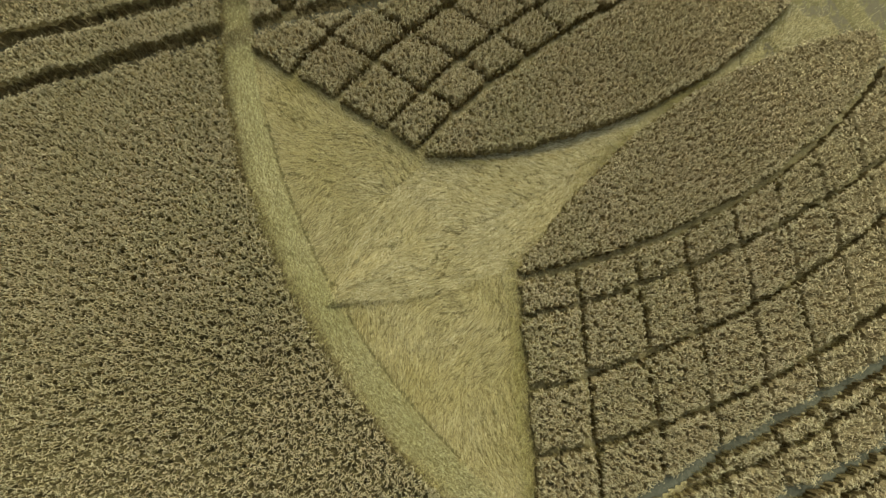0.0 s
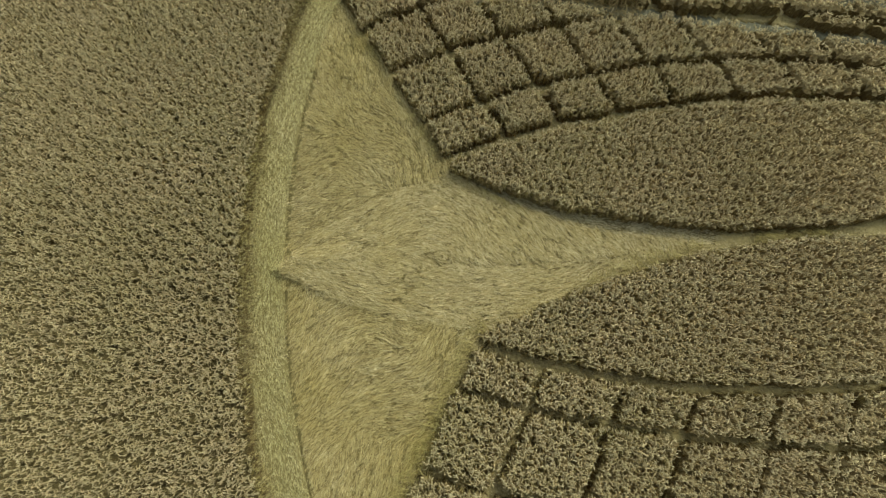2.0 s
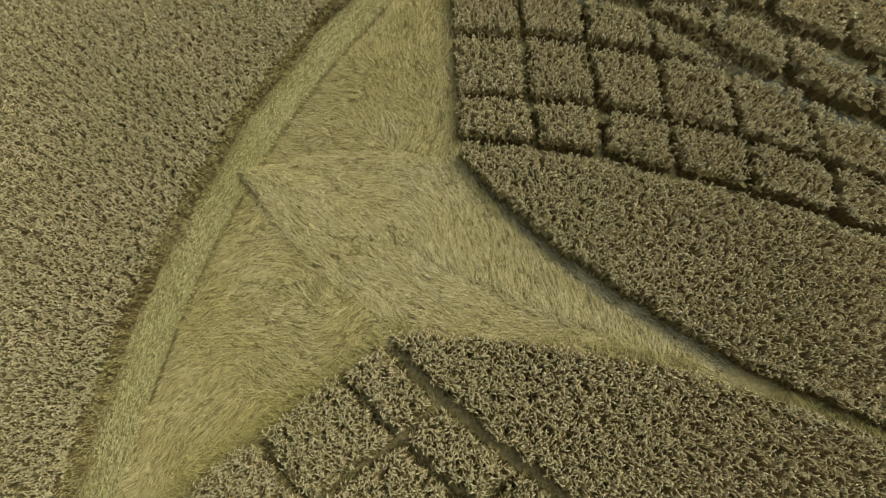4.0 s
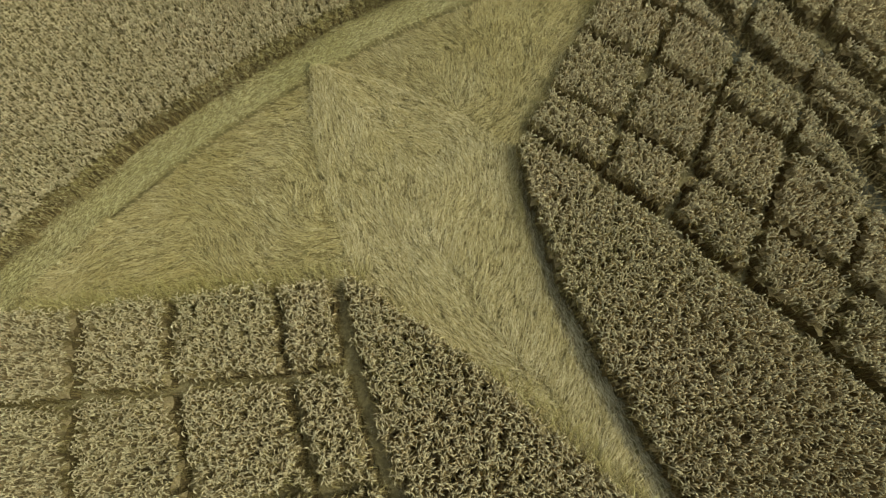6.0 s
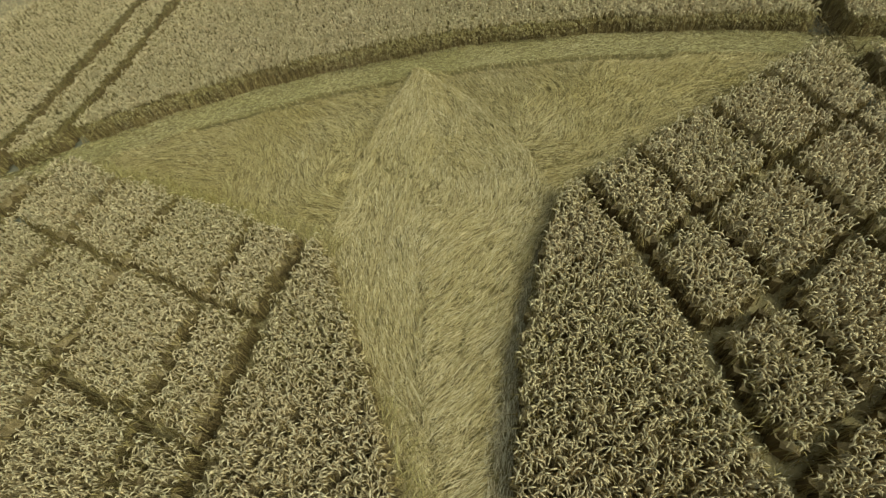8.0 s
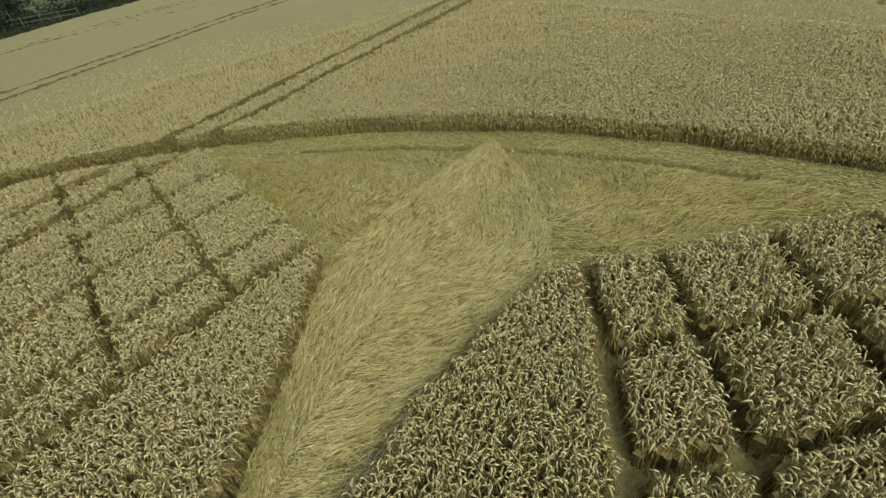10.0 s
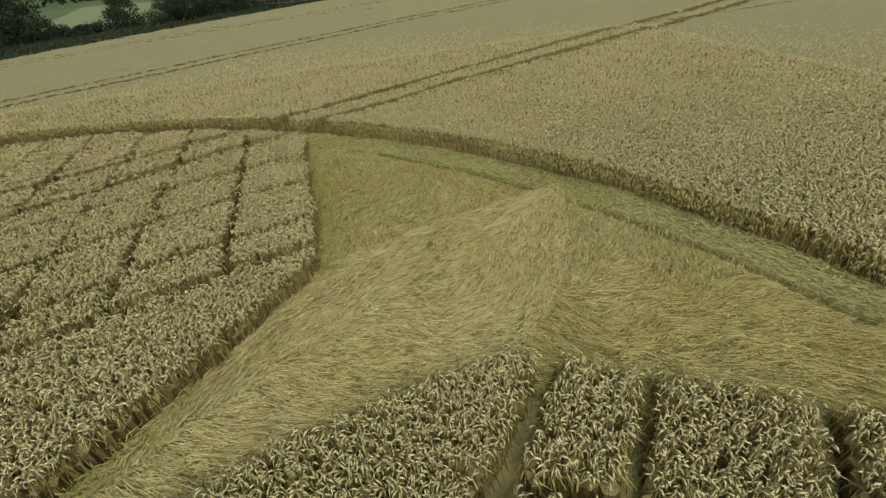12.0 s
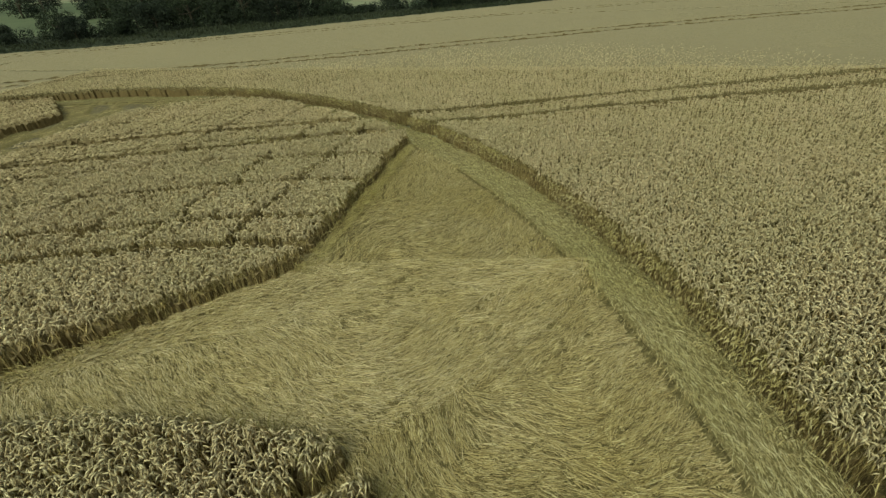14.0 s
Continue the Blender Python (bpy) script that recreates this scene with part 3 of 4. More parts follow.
def hollow(p):
    """Creases where two lays of stalks part, and a few small holes."""
    n, s, c, r = seams(p)
    ring = star(p)[3]
    some = smooth_noise(p, 1.7, 28)
    h = np.zeros(len(p))
    for x, y in ((-3.5, 7.4), (-2.8, 8.25), (-1.0, 6.3), (-2.0, 8.1)):
        h += np.exp(-(((p[:, 0] - x) / 0.18) ** 2 + ((p[:, 1] - y) / 0.07) ** 2))
    h += 0.6 * np.exp(-((n - 0.04) / 0.04) ** 2) * np.exp(-r / 3.0) * (r > 0.4) * (smooth_noise(p, 2.3, 29) > -0.4)
    h += 0.45 * np.exp(-((s - 0.035) / 0.03) ** 2) * np.exp(-r / 1.6) * (r > 0.45)
    h += 0.6 * np.exp(-((c + 0.04) / 0.03) ** 2) * (some > 0.35) * (p[:, 0] > 1.4) * (p[:, 0] < 8)
    wad, gap = wad_at(p)
    h += 0.85 * np.exp(-(gap / 0.035) ** 2) * WAD_OPEN[wad] * (smooth_noise(p, 2.2, 93) > 0.15)
    return np.clip(h * (ring < -0.1) + 0.8 * folds(p)[0], 0, 1)


def relief(p):
    n, s, c, r = seams(p)
    ring = star(p)[3]
    core = step(-n, 0.04) * step(-s, 0.06)
    h = 0.07 + 0.13 * core * np.exp(-r / 7)
    h += 0.20 * core * np.exp(-np.where(c > 0, c / 0.30, -c / 0.75) ** 2) * np.exp(-((r - 0.9) / 1.5) ** 2)
    h += 0.06 * core * step(c, 0.07) * np.exp(-np.clip(c, 0, 9) / 0.7) * step(p[:, 0] - 1.6, 0.3)
    h += 0.05 * step(n, 0.05) * (1 - np.exp(-np.clip(n, 0, 9) / 0.8))
    slit = has_slit(p)
    h += 0.06 * step(ring + 0.03 + 0.03 * smooth_noise(p, 5.0, 24), 0.012) * step(PATHW - ring, 0.05) - 0.075 * step(-0.02 - ring, 0.01) * np.exp(np.minimum(ring, 0) / 0.28) * slit
    h += 0.06 * folds(p)[1] - 0.09 * hollow(p)
    h += WAD_HIGH[wad_at(p)[0]] * (ring < -0.05) * (r > 0.5)
    h += 0.030 * smooth_noise(p, 1.3, 21) + 0.020 * smooth_noise(p, 4.0, 22)
    h = np.where(ring < -0.3, h - (h - 0.045) * step(trodden_strip(p), 0.03), h)
    return np.maximum(h, 0.012)


def flat_top(xy, rng):
    return relief(xy) - 0.012 + rng.uniform(-0.008, 0.004, len(xy))


def spread(mask, n):
    m = np.pad(mask, n)
    out = np.zeros_like(mask)
    for a in range(-n, n + 1):
        for b in range(-n, n + 1):
            out |= m[n + a:n + a + mask.shape[0], n + b:n + b + mask.shape[1]]
    return out


WIDE = spread(FLAT & ~near_border(FLAT, 3), 5) & FLAT
NARROW = FLAT & ~WIDE
RINGED = WIDE & (np.hypot(cx - O[0], cy - O[1]) > RING - PATHW)
v, f, _ = sheet(WIDE & ~RINGED, X0, Y0, STEP, flat_top, snap=RING - PATHW - 0.01)
flattened = thing("flattened_wheat", mesh_from("flattened_wheat", v, f, MAT, True), "golden wheat pressed flat in sweeping swirls", "wheat", kind="stuff")
v, f, _ = sheet(RINGED, X0, Y0, STEP, flat_top, snap=RING - PATHW)
ring_path = thing("ring_path", mesh_from("ring_path", v, f, MAT, True), "curved ring path of pale trodden wheat straw", "path", kind="stuff")
v, f, _ = sheet(NARROW, X0, Y0, STEP, lambda xy, rng: 0.03 + 0.02 * smooth_noise(xy, 4.0, 22) + rng.uniform(0, 0.02, len(xy)))
thing("trodden_path", mesh_from("trodden_path", v, f, PATHFLOOR, True), "narrow trodden brown straw paths between the standing squares", "path", kind="structure")


# the relief of the flattened crop, sampled finely to drape the stalks on it
DRAPE = 0.05
dx, dy = np.meshgrid(np.arange(X0, X1 + DRAPE, DRAPE), np.arange(Y0, Y1 + DRAPE, DRAPE), indexing="ij")
drape_shape = dx.shape
near_flat = spread(WIDE, 3)[np.clip(((dx - X0) / STEP).astype(int), 0, nx - 1), np.clip(((dy - Y0) / STEP).astype(int), 0, ny - 1)]
HEIGHT = np.full(drape_shape, 0.03)
HEIGHT[near_flat] = relief(np.column_stack((dx[near_flat], dy[near_flat])))


def height_at(p):
    i = np.clip(((p[..., 0] - X0) / DRAPE + 0.5).astype(int), 0, drape_shape[0] - 1)
    j = np.clip(((p[..., 1] - Y0) / DRAPE + 0.5).astype(int), 0, drape_shape[1] - 1)
    return HEIGHT[i, j]


def ribbons(p, yaw, length, width, curve, lift, tilt, knots=4):
    """Stalks that lie along the relief: strips through a few points each."""
    t = np.linspace(-0.5, 0.5, knots)
    ang = yaw[:, None] + curve[:, None] * t
    along = t * length[:, None]
    x = p[:, 0, None] + along * np.cos(ang)
    y = p[:, 1, None] + along * np.sin(ang)
    z = height_at(np.stack((x, y), -1)) + lift[:, None] + 0.008 - 0.05 * np.abs(t) ** 3
    w = width[:, None] * np.where(np.arange(knots) == knots - 1, 0.5, 1.0)
    ox, oy, oz = -np.sin(ang) * w / 2, np.cos(ang) * w / 2, tilt[:, None] * w / 2
    v = np.stack((np.stack((x - ox, y - oy, z - oz), -1), np.stack((x + ox, y + oy, z + oz), -1)), 2).reshape(-1, 3)
    f = np.array([q for i in range(knots - 1) for q in ((2 * i, 2 * i + 2, 2 * i + 3), (2 * i, 2 * i + 3, 2 * i + 1))])
    f = (f[None] + (np.arange(len(p)) * 2 * knots)[:, None, None]).reshape(-1, 3)
    tips = np.stack((x[:, -1], y[:, -1], z[:, -1]), -1)
    return v, f, tips


def lay_straw(seed, locks, strands, lengths, widths, turn, lift_top, long=False):
    """Locks of stalks that lie side by side, with ears at their ends."""
    rng = np.random.RandomState(seed)
    ii, jj = np.nonzero(FLAT)
    p = np.column_stack((X0 + (ii + 0.5) * STEP, Y0 + (jj + 0.5) * STEP))
    d = np.hypot(*(p - MIDDLE).T)
    inside = WIDE[ii, jj]
    unseen = ((p[:, 0] > 24) & (p[:, 1] > -2)) | (p[:, 1] > 20) | ((p[:, 0] > 17) & (p[:, 1] > 17))
    want = locks * np.where(unseen, 0.03, np.where(d < 12.5, 1, np.where(d < 20, 0.35, 0.10))) * STEP * STEP * np.where(inside, 1, 0.0 if long else 0.22)
    n = np.floor(want + rng.uniform(0, 1, len(p))).astype(int)
    q = np.repeat(p, n, 0) + rng.uniform(-0.5, 0.5, (n.sum(), 2)) * STEP
    narrow = ~np.repeat(inside, n)
    keep = rng.uniform(0, 1, len(q)) > np.where(narrow, 0, 0.97 * hollow(q))
    q, narrow = q[keep], narrow[keep]
    ring = star(q)[3]
    on_ring = ring > 0
    bare = (trodden_strip(q) > 0) & ~on_ring & (north_side(q) < 0.1) & (star(q)[0] > 0)
    tangent = np.arctan2(*(O - q).T[::-1]) + math.pi / 2
    yaw = np.where(on_ring, tangent + 0.18 * smooth_noise(q, 1.5, 33), lay_of(q) + WAD_TURN[wad_at(q)[0]] + 0.16 * smooth_noise(q, 1.2, 31) + 0.12 * smooth_noise(q, 3.2, 32))
    yaw = np.where(bare, np.arctan2(*(q - ARC_N).T[::-1]) + math.pi / 2, yaw)
    yaw = yaw + rng.normal(0, 0.17, len(q)) + np.where(rng.uniform(0, 1, len(q)) < (0.08 if long else 0.2), rng.normal(0, 0.7, len(q)), 0) + np.where(on_ring, rng.normal(0, 0.22, len(q)), 0)
    narrow_yaw = rng.uniform(0, 6.28, len(q))
    yaw = np.where(narrow, narrow_yaw, yaw)
    length = rng.uniform(*lengths, len(q)) * np.where(narrow, 0.5, np.where(on_ring, 0.62, 1.0))
    lift = rng.uniform(0.0, 1.0, len(q)) ** 1.6 * np.where(on_ring | narrow | bare, 0.012, lift_top) + (0.012 if long else 0)
    curve = rng.normal(0, 0.22, len(q))
    thin = ~(on_ring | bare) if long else ~bare | (rng.uniform(0, 1, len(q)) < 0.7)
    q, yaw, length, lift, curve, narrow, on_ring, bare = (x[thin] for x in (q, yaw, length, lift, curve, narrow, on_ring, bare))
    # spread each lock into its stalks
    k = strands
    q, yaw, length, lift, curve, narrow, on_ring, bare = (np.repeat(x, k, 0) for x in (q, yaw, length, lift, curve, narrow, on_ring, bare))
    off, slide = rng.normal(0, 0.016 if long else 0.03, len(q)), rng.normal(0, 0.12, len(q))
    q = q + np.column_stack((-np.sin(yaw) * off + np.cos(yaw) * slide, np.cos(yaw) * off + np.sin(yaw) * slide))
    yaw = yaw + rng.normal(0, turn, len(q))
    lift = lift + rng.uniform(0, 0.012, len(q))
    length = length * rng.uniform(0.75, 1.15, len(q))
    # the ring path lies over the wings: no stalk of one runs across onto the other
    reach = np.column_stack((np.cos(yaw), np.sin(yaw))) * (length / 2)[:, None]
    ends = np.stack((star(q - reach)[3], star(q + reach)[3]), 1)
    edge = np.where(has_slit(q), -0.01, 0.12)
    crosses = np.where(on_ring, (ends < -0.04).any(1), (ends > edge[:, None]).any(1)) & ~narrow
    length = np.where(crosses, length * 0.38, length)
    stays = ~crosses | (rng.uniform(0, 1, len(q)) < np.where(has_slit(q), 0.2, 0.9))
    q, yaw, length, lift, curve, narrow, on_ring, bare = (x[stays] for x in (q, yaw, length, lift, curve, narrow, on_ring, bare))
    width = rng.uniform(*widths, len(q))
    tilt = rng.uniform(-0.6, 0.7, len(q))
    sn, ss, _, _ = seams(q)
    zone = np.where(on_ring, 2, np.where(bare | narrow, 3, np.where((sn < 0) & (ss < 0), 0, 1)))
    for z, mat, nm, owner in ((0, STRAW, "lying_stalk_layer", flattened), (1, WING, "lying_stalk_layer", flattened), (2, PATHSTRAW, "trodden_stalk_layer", ring_path), (3, TRODDEN, "trodden_stalk_layer", flattened)):
        m = zone == z
        if not m.any():
            continue
        v, f, tips = ribbons(q[m], yaw[m], length[m], width[m], curve[m], lift[m], tilt[m], 4 if long else 3)
        thing(nm, mesh_from(nm, v, f, mat), parent=owner, kind="stuff")
        if z < 2:
            e = rng.uniform(0, 1, len(tips)) < 0.12
            lying_ear = tube([(0.05, 0.008, 0.0105)], (0.11, 0.002))
            v, f = scatter(*lying_ear, tips[e] + (0, 0, 0.006), yaw[m][e] + rng.normal(0, 0.35, e.sum()), np.ones(e.sum()), np.zeros((e.sum(), 2)))
            thing("lying_ear_layer", mesh_from("lying_ear_layer", v, f, LYING), parent=flattened, kind="stuff")


lay_straw(3, 520, 2, (0.10, 0.25), (0.0065, 0.0105), 0.15, 0.022)
lay_straw(4, 120, 2, (0.22, 0.48), (0.006, 0.0095), 0.08, 0.025, True)


def leaning_edge(seed):
    """Stalks that sag out of the field's cut edge over the ring path, with their ears."""
    rng = np.random.RandomState(seed)
    n = 24000
    ang = radians(AXIS) + rng.uniform(-1.1, 1.0, n)
    r = RING + rng.uniform(-0.03, 0.14, n)
    p = O + np.column_stack((np.cos(ang), np.sin(ang))) * r[:, None]
    p = p[(smooth_noise(p, 1.8, 63) + rng.normal(0, 0.5, n) > -0.2) & (seg_dist(p, TRAM_C) > 0.5) & (seg_dist(p, TRAM_D) > 0.5) & (seg_dist(p, TRAM_A) > 0.4) & (seg_dist(p, TRAM_B) > 0.4)]
    yaw = np.arctan2(*(O - p).T[::-1]) + rng.normal(0.55, 0.5, len(p))
    parts, ears = [], []
    shapes = ([(0, 0.0), (0.06, 0.40), (0.18, 0.62)], [(0, 0.0), (0.16, 0.34), (0.36, 0.50)], [(0, 0.02), (0.26, 0.22), (0.50, 0.26)])
    kind = rng.choice(3, len(p), p=(0.6, 0.27, 0.13))
    for c, pts in enumerate(shapes):
        m = kind == c
        v0, f0 = blade(pts, 0.0085)
        e0, g0 = tube([(pts[-1][0] - 0.02, pts[-1][1] - 0.01, 0.004), (pts[-1][0] + 0.04, pts[-1][1] + 0.005, 0.0115)], (pts[-1][0] + 0.09, pts[-1][1] - 0.05))
        place, size, lean = np.column_stack((p[m], rng.uniform(0, 0.05, m.sum()))), rng.uniform(0.75, 1.1, m.sum()), rng.normal(0, 0.12, (m.sum(), 2))
        parts.append(scatter(v0, f0, place, yaw[m], size, lean))
        k = rng.uniform(0, 1, m.sum()) < 0.55
        ears.append(scatter(e0, g0, place[k], yaw[m][k], size[k], lean[k]))
    thing("leaning_stalk_layer", mesh_from("leaning_stalk_layer", *joined(parts), SAGGING), parent=ring_path, kind="stuff")
    thing("hanging_ear_layer", mesh_from("hanging_ear_layer", *joined(ears), LYING), parent=ring_path, kind="stuff")


leaning_edge(28)


def leaning_fringe(seed):
    """Half-fallen stalks that lean out of the standing blocks over the flattened crop."""
    rng = np.random.RandomState(seed)
    p = rng.uniform((-7, -6), (13, 13), (80000, 2))
    s, n = south_side(p), north_side(p)
    ring = star(p)[3]
    some = smooth_noise(p, 0.8, 61)
    m = (ring < -0.15) & (((s > -0.42) & (s < 0.02) & (some > -0.5)) | ((n > -0.30) & (n < 0.02) & (some > 0.15) & (trodden_strip(p) < 0)))
    p, s, n = p[m], s[m], n[m]
    e = 0.01
    near_s = s > n
    gx = np.where(near_s, south_side(p + (e, 0)) - s, north_side(p + (e, 0)) - n)
    gy = np.where(near_s, south_side(p + (0, e)) - s, north_side(p + (0, e)) - n)
    yaw = np.arctan2(-gy, -gx) + rng.normal(0.5, 0.55, len(p))
    v0, f0 = blade([(-0.16, -0.04), (0.06, 0.20), (0.26, 0.21)], 0.011)
    place = np.column_stack((p, rng.uniform(0.02, 0.07, len(p))))
    thing("leaning_stalk_layer", mesh_from("leaning_stalk_layer", *scatter(v0, f0, place, yaw, rng.uniform(0.6, 1.3, len(p)), rng.normal(0, 0.2, (len(p), 2))), OLIVE), parent=flattened, kind="stuff")


leaning_fringe(8)


def lodged_along(line, seed):
    """Stalks beaten down across a wheel track."""
    rng = np.random.RandomState(seed)
    p = rng.uniform((-18, 4), (4, 20), (42000, 2))
    p = p[seg_dist(p, line) < 0.42]
    yaw = rng.normal(-1.2, 0.6, len(p))
    v0, f0 = blade([(-0.22, 0.0), (0.05, 0.26), (0.32, 0.22)], 0.015)
    place = np.column_stack((p, rng.uniform(0.02, 0.22, len(p))))
    thing("leaning_stalk_layer", mesh_from("leaning_stalk_layer", *scatter(v0, f0, place, yaw, rng.uniform(0.6, 1.3, len(p)), rng.normal(0, 0.2, (len(p), 2))), LODGED), parent=flattened, kind="stuff")


lodged_along(TRAM_C, 18)
lodged_along(TRAM_D, 19)

# ---- wheel tracks ----
TRACK = np.zeros_like(flat)
TRACK[fx[is_track], fy[is_track]] = True
v, f, _ = sheet(TRACK, X0, Y0, STEP, lambda xy, rng: 0.02 + 0.012 * smooth_noise(xy, 3.0, 51) + rng.uniform(0, 0.01, len(xy)))
thing("wheel_track", mesh_from("wheel_track", v, f, CHALK, True), "pale bare soil of tractor wheel tracks through the wheat", "track", kind="structure")

# ---- the field beyond ----
def far_top(xy, rng):
    d = np.hypot(*(xy - MIDDLE).T)
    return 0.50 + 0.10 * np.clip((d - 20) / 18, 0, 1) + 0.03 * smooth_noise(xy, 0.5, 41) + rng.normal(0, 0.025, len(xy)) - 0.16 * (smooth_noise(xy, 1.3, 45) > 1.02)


def far_field(x0, y0, x1, y1, step, holes):
    mx, my = int(round((x1 - x0) / step)), int(round((y1 - y0) / step))
    ax, ay = np.meshgrid(x0 + (np.arange(mx) + 0.5) * step, y0 + (np.arange(my) + 0.5) * step, indexing="ij")
    p = np.column_stack((ax.ravel(), ay.ravel()))
    k = standing(p) > 0
    for a, b, c, d in holes:
        k &= ~((p[:, 0] > a) & (p[:, 0] < c) & (p[:, 1] > b) & (p[:, 1] < d))
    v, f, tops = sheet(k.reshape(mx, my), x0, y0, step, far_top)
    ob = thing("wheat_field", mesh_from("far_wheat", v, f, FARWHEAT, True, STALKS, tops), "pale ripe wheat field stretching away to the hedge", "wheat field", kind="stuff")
    return ob, p[k]


NEAR, SOUTH, AWAY = (X0, Y0, X1, Y1), (-42, -48, 51.6, Y0), (-60, -84, 84, 26.0)
mid, midp = far_field(*SOUTH, 0.3, ())
away, awayp = far_field(*AWAY, 0.5, (NEAR, SOUTH))
far_field(-402, -402, 402, 402, 6.0, (AWAY,))
rng = np.random.RandomState(77)
for field, fieldp, cell in ((mid, midp, 0.3), (away, awayp, 0.5)):
    d = np.hypot(*(fieldp - MIDDLE).T)
    behind = (fieldp[:, 1] > 10) | (fieldp[:, 0] > 60)
    want = 34 * np.clip((33 - d) / 11, 0, 1) * cell * cell * np.where(behind, 0.15, 1)
    n = np.floor(want + rng.uniform(0, 1, len(d))).astype(int)
    q = np.repeat(fieldp, n, 0) + rng.uniform(-0.5, 0.5, (n.sum(), 2)) * cell
    far = np.repeat(d, n) + rng.normal(0, 2, len(q)) > 27
    layers = [plants(q[~far], rng, FAR_EARS, 1.0, False)[0], plants(q[far], rng, TINY_EARS, 0.9, False)[0]]
    thing("ear_layer", mesh_from("far_ears", *joined([a for a in layers if a]), EAR, True), parent=field, kind="stuff")

# ---- beyond the field ----
def strip(name, xs, o0, o1, z, mat, label, category):
    """A sheet that follows the field's edge, from o0 to o1 metres beyond it."""
    vv = np.array([(x, edge_y(x) - o, z) for x in xs for o in (o0, o1)])
    ff = np.array([(2 * i, 2 * i + 1, 2 * i + 3, 2 * i + 2) for i in range(len(xs) - 1)])
    return thing(name, mesh_from(name, vv, ff, mat), label, category, kind="structure")


strip("meadow", (-2400, -400, -60, 3, 17, 29, 39, 49, 61, 140, 400, 2400), 24, 2400, 0.03, GRASS, "green grassland beyond the wheat field", "ground")
strip("verge", (-400, -60, -20, 3, 17, 29, 39, 49, 61, 100, 140, 400), -0.5, 26, 0.06, VERGE, "rough dark green grass verge along the field", "verge")
pv = np.array([(31, -76, 0.08), (45, -74, 0.08), (53, -100, 0.08), (62, -139, 0.08), (41, -127, 0.08)])
thing("distant_field", mesh_from("distant_field", pv, np.array([(0, 4, 1), (1, 4, 2), (2, 4, 3)]), PALE), "pale cut field beyond the hedge", "field", kind="structure")
pv = np.array([(110, -130, 0.08), (330, -210, 0.08), (420, -330, 0.08), (120, -200, 0.08)])
thing("distant_field", mesh_from("distant_field", pv, np.array([(0, 3, 2, 1)]), PALE), "pale cut field beyond the hedge", "field", kind="structure")


def leaf_cloud(centres, radii, count, size, rng):
    """Small leaf clumps over the shells of several lobes."""
    pick = rng.choice(len(centres), count, p=radii ** 2 / (radii ** 2).sum())
    d = rng.normal(0, 1, (count, 3))
    d /= np.linalg.norm(d, axis=1)[:, None]
    c = centres[pick] + d * (radii[pick] * rng.uniform(0.65, 1.05, count))[:, None] * (1, 1, 0.8)
    c[:, 2] = np.maximum(c[:, 2], 0.15)
    t1 = rng.normal(0, 1, (count, 3))
    t1 /= np.linalg.norm(t1, axis=1)[:, None]
    t2 = np.cross(t1, d + 0.3)
    t2 /= np.linalg.norm(t2, axis=1)[:, None]
    w = size * rng.uniform(0.6, 1.4, count)[:, None]
    v = np.stack((c - t1 * w + d * w * 0.3, c + t2 * w * 0.9, c + t1 * w), 1).reshape(-1, 3)
    return v, np.arange(count * 3).reshape(-1, 3)


def limb(a, b, r0, r1):
    a, b = np.array(a, float), np.array(b, float)
    ax = (b - a) / np.linalg.norm(b - a)
    s = np.cross(ax, (0.3, 0.9, 0.2))
    s /= np.linalg.norm(s)
    t = np.cross(ax, s)
    v = [c + r * (math.cos(k * 1.0472) * s + math.sin(k * 1.0472) * t) for c, r in ((a, r0), (b, r1)) for k in range(6)]
    return np.array(v), np.array([(k, (k + 1) % 6, (k + 1) % 6 + 6, k + 6) for k in range(6)])


def tree(x, y, height, spread, seed, label, category="tree"):
    rng = np.random.RandomState(seed)
    ob = thing("tree" if category == "tree" else "bush", None, label, category, "trees beyond the field")
    ob.location = (x, y, 0)
    bits = [limb((0, 0, 0), (0.1, 0, height * 0.5), 0.035 * height, 0.02 * height)]
    cs, rs = [], []
    for k in range(24):
        a = rng.uniform(0, 6.28)
        z = height * rng.uniform(0.05, 0.82)
        wide = math.sqrt(max(0.05, 1 - (z / height - 0.35) ** 2 / 0.42))
        r = spread * wide * math.sqrt(rng.uniform(0.05, 0.62))
        cs.append((r * math.cos(a), r * math.sin(a), z))
        rs.append(spread * rng.uniform(0.2, 0.42))
        if k < 6:
            bits.append(limb((0.05, 0, height * 0.3), (cs[-1][0] * 0.8, cs[-1][1] * 0.8, max(z, 0.3 * height)), 0.016 * height, 0.005 * height))
    thing("trunk", mesh_from("trunk", *joined(bits), BARK, True), parent=ob)
    v, f = leaf_cloud(np.array(cs), np.array(rs), 5200 if math.hypot(x, y) < 92 else 2200, 0.022 * spread + (0.06 if math.hypot(x, y) < 92 else 0.14), rng)
    thing("crown", mesh_from("crown", v, f, LEAF), parent=ob)
    return ob


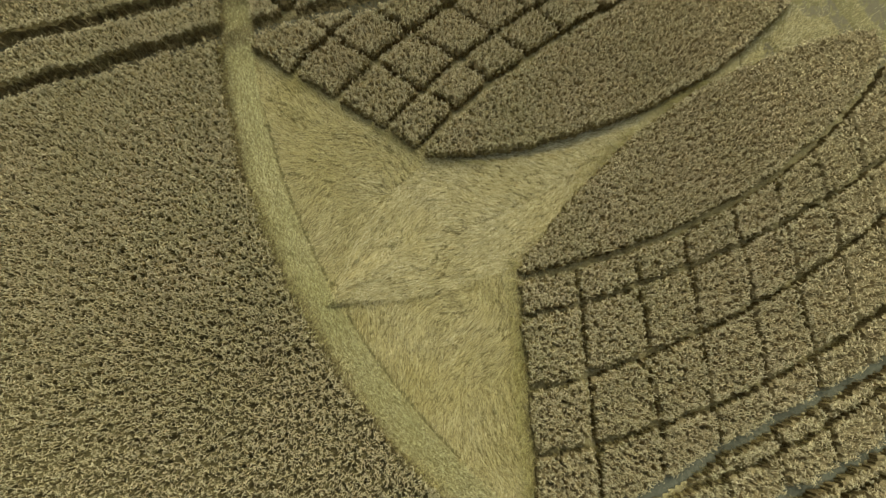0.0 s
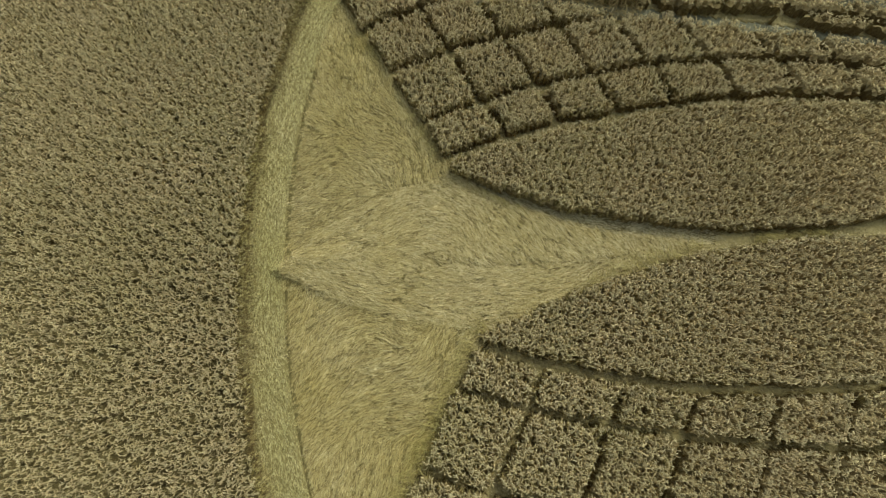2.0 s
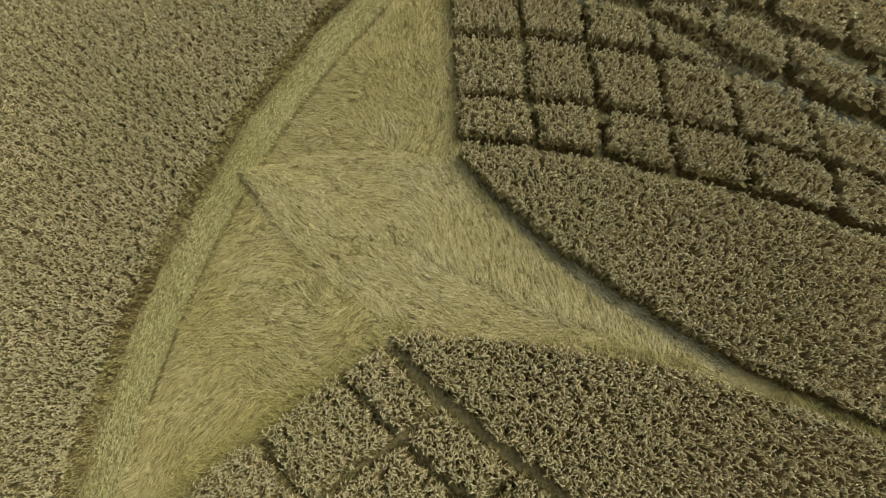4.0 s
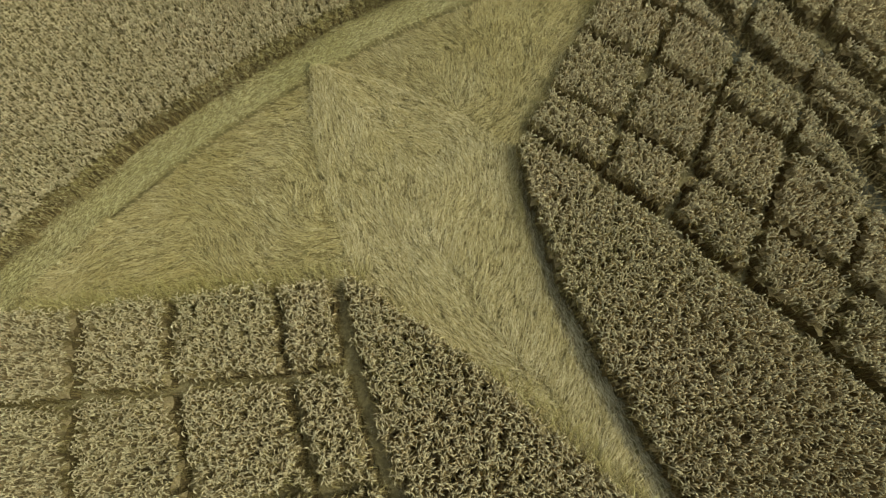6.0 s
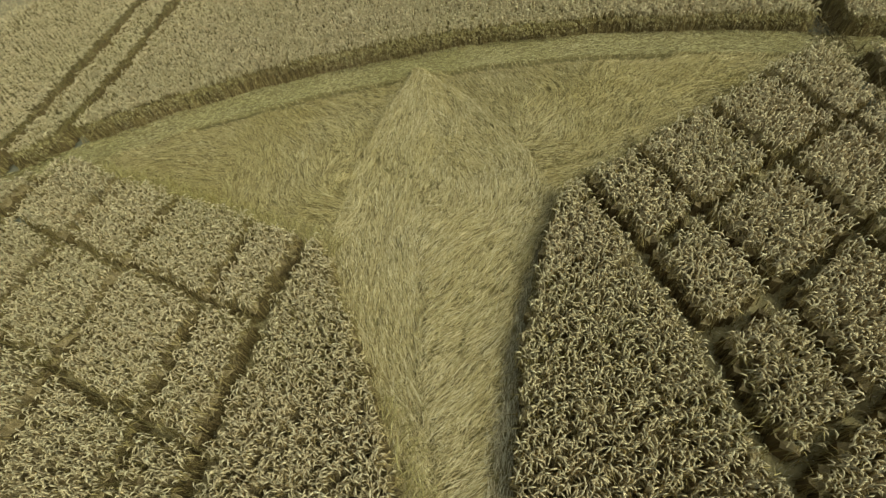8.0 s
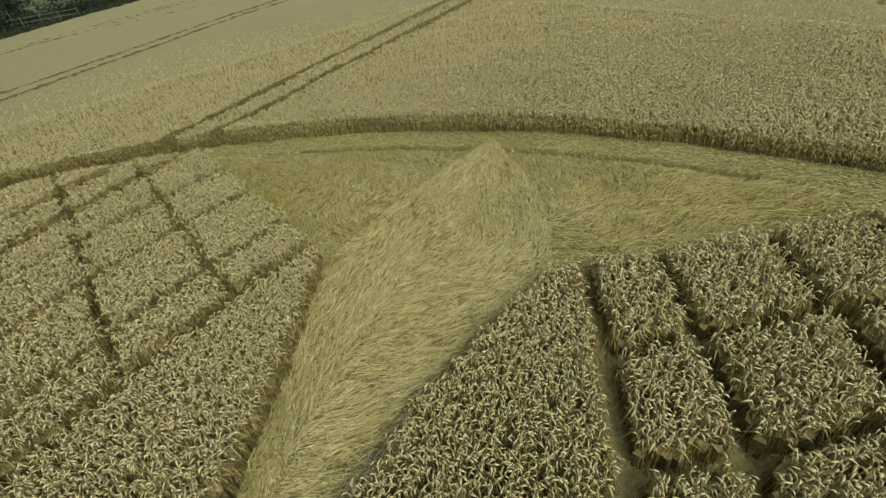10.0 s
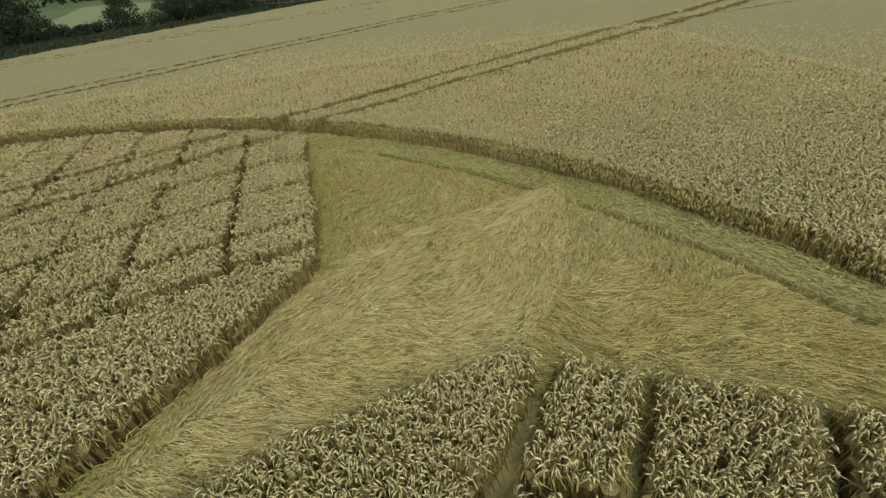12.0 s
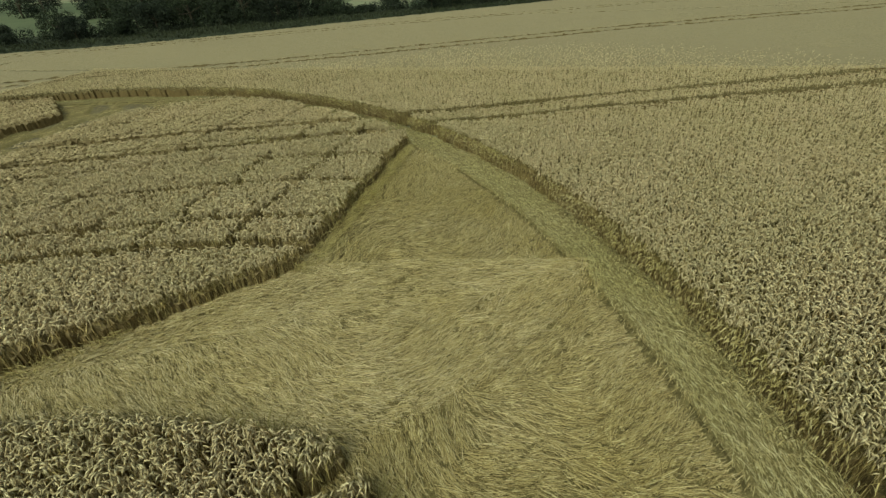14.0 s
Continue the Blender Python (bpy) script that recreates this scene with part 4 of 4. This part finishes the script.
TREES = ((71, -41.5, 4.8, 2.7), (67.5, -41, 3.2, 2.4), (79, -38.5, 2.6, 2.4), (86, -36.5, 3.0, 2.6), (63.5, -44.5, 3.4, 2.8), (60, -48, 4.4, 3.0),
         (57.5, -52.5, 6.5, 3.6), (53.5, -54, 5.5, 3.4), (50, -55.5, 7.5, 3.9), (46, -57, 6.0, 3.5), (43, -60, 7.5, 3.9), (39.5, -62.5, 5.5, 3.2),
         (56, -60, 9.5, 5.0), (49, -63, 10, 5.0), (45, -68, 9, 4.6), (62, -55, 7.5, 4.2), (68, -52, 4.6, 3.2), (37, -63, 1.3, 2.0), (34, -65, 1.0, 1.8),
         (30.8, -69.5, 4.6, 3.2), (23.3, -67.5, 5.0, 3.6), (21, -72.5, 7.5, 4.4), (16, -74.5, 6.5, 4.0), (11, -78, 7.0, 4.2), (17, -82, 9, 5.0),
         (3, -83, 8, 5), (-5, -88, 9, 5), (66, -64, 7, 4.4), (74, -60, 3.6, 3.0), (60, -76, 10, 5.5), (92, -72, 5, 4.0), (100, -75, 6, 4.5), (107, -78, 5, 4),
         (112, -95, 7, 5), (128, -98, 8, 5.5), (150, -90, 8, 5.5), (95, -98, 9, 5.5), (80, -95, 10, 6), (172, -112, 9, 6), (140, -125, 9, 6), (120, -108, 7, 5), (160, -120, 8, 6))
for k, (x, y, h, s) in enumerate(TREES):
    small = h < 5.5
    tree(x, y, h, s, 300 + k, "low dark green bush at the field boundary" if small else "broad dark green deciduous tree beyond the hedge", "bush" if small else "tree")

# hedgerow along the field's edge
rng = np.random.RandomState(9)
hx = rng.uniform(-70, 150, 1500)
ho = np.interp(hx, (5, 21, 37, 47, 57, 63, 76), (12, 15, 22, 22, 21, 16, 14)) + rng.uniform(0, 4, 1500)
high = rng.uniform(0.2, 1.2, 1500) * (0.6 + 0.7 * np.sin(hx * 0.27) ** 2)
hc = np.column_stack((hx, edge_y(hx) - ho, high))
v, f = leaf_cloud(hc, rng.uniform(0.5, 1.2, 1500), 42000, 0.14, rng)
thing("hedgerow", mesh_from("hedgerow", v, f, LEAF), "low dense dark green hedge of scrub", "hedge", kind="stuff")
# low scrub over the verge
hx = rng.uniform(-40, 130, 1700)
width = np.interp(hx, (5, 21, 37, 47, 57, 63, 76), (12, 15, 22, 22, 21, 16, 14))
hc = np.column_stack((hx, edge_y(hx) - rng.uniform(0.06, 1.0, 1700) * width, rng.uniform(0.05, 0.3, 1700)))
v, f = leaf_cloud(hc, rng.uniform(0.25, 0.8, 1700), 30000, 0.10, rng)
thing("scrub", mesh_from("scrub", v, f, SCRUB), "low dark olive scrub and weeds along the field's edge", "scrub", kind="stuff")
# tall rough grass on the verge
hx = rng.uniform(-70, 130, 7000)
gy = edge_y(hx) - rng.uniform(0.4, 1, 7000) * np.interp(hx, (5, 21, 37, 47, 57, 63, 76), (12, 15, 22, 22, 21, 16, 14))
tuft_v, tuft_f = joined([blade([(0, 0), (0.05, 0.32), (0.22, 0.52)], 0.16), blade([(0, 0), (-0.08, 0.28), (-0.2, 0.4)], 0.16)])
v, f = scatter(tuft_v, tuft_f, np.column_stack((hx, gy, np.full(7000, 0.05))), rng.uniform(0, 6.28, 7000), rng.uniform(0.3, 0.85, 7000), rng.normal(0, 0.2, (7000, 2)))
thing("tall_grass", mesh_from("tall_grass", v, f, TUFT), "rough tall dark olive grass along the field's edge", "grass", kind="stuff")
# far woodland
hx = rng.uniform(-150, 420, 500)
hc = np.column_stack((hx, -180 - 0.25 * hx + rng.uniform(-60, 40, 500), rng.uniform(2, 7, 500)))
hc = hc[(hc[:, 0] < 100) | (hc[:, 1] < -235)]
v, f = leaf_cloud(hc, rng.uniform(3, 6, len(hc)), 7000, 1.3, rng)
thing("woodland", mesh_from("woodland", v, f, LEAF), "distant dark woodland", "woods", kind="stuff")


def box(cx, cy, cz, dx, dy, dz, turn):
    c, s = math.cos(turn), math.sin(turn)
    v = np.array([(cx + a * dx * c - b * dy * s, cy + a * dx * s + b * dy * c, cz + e * dz) for a in (-0.5, 0.5) for b in (-0.5, 0.5) for e in (-0.5, 0.5)])
    return v, np.array([(0, 1, 3, 2), (4, 6, 7, 5), (0, 4, 5, 1), (2, 3, 7, 6), (0, 2, 6, 4), (1, 5, 7, 3)])


fence = thing("wooden_fence", None, "weathered pale post-and-rail wooden fence by the hedge", "fence")
fence.location = (4.5, -70.0, 0)
run, turn = 11.5, math.atan2(-4.5, 10.5)
for k in range(6):
    t = k / 5
    thing("post", mesh_from("post", *box(run * t * math.cos(turn), run * t * math.sin(turn), 0.65, 0.12, 0.12, 1.3, turn), RAIL), parent=fence)
for z in (0.6, 1.12):
    thing("rail", mesh_from("rail", *box(run * 0.5 * math.cos(turn) + 0.05, run * 0.5 * math.sin(turn) + 0.1, z, run, 0.05, 0.09, turn), RAIL), parent=fence)
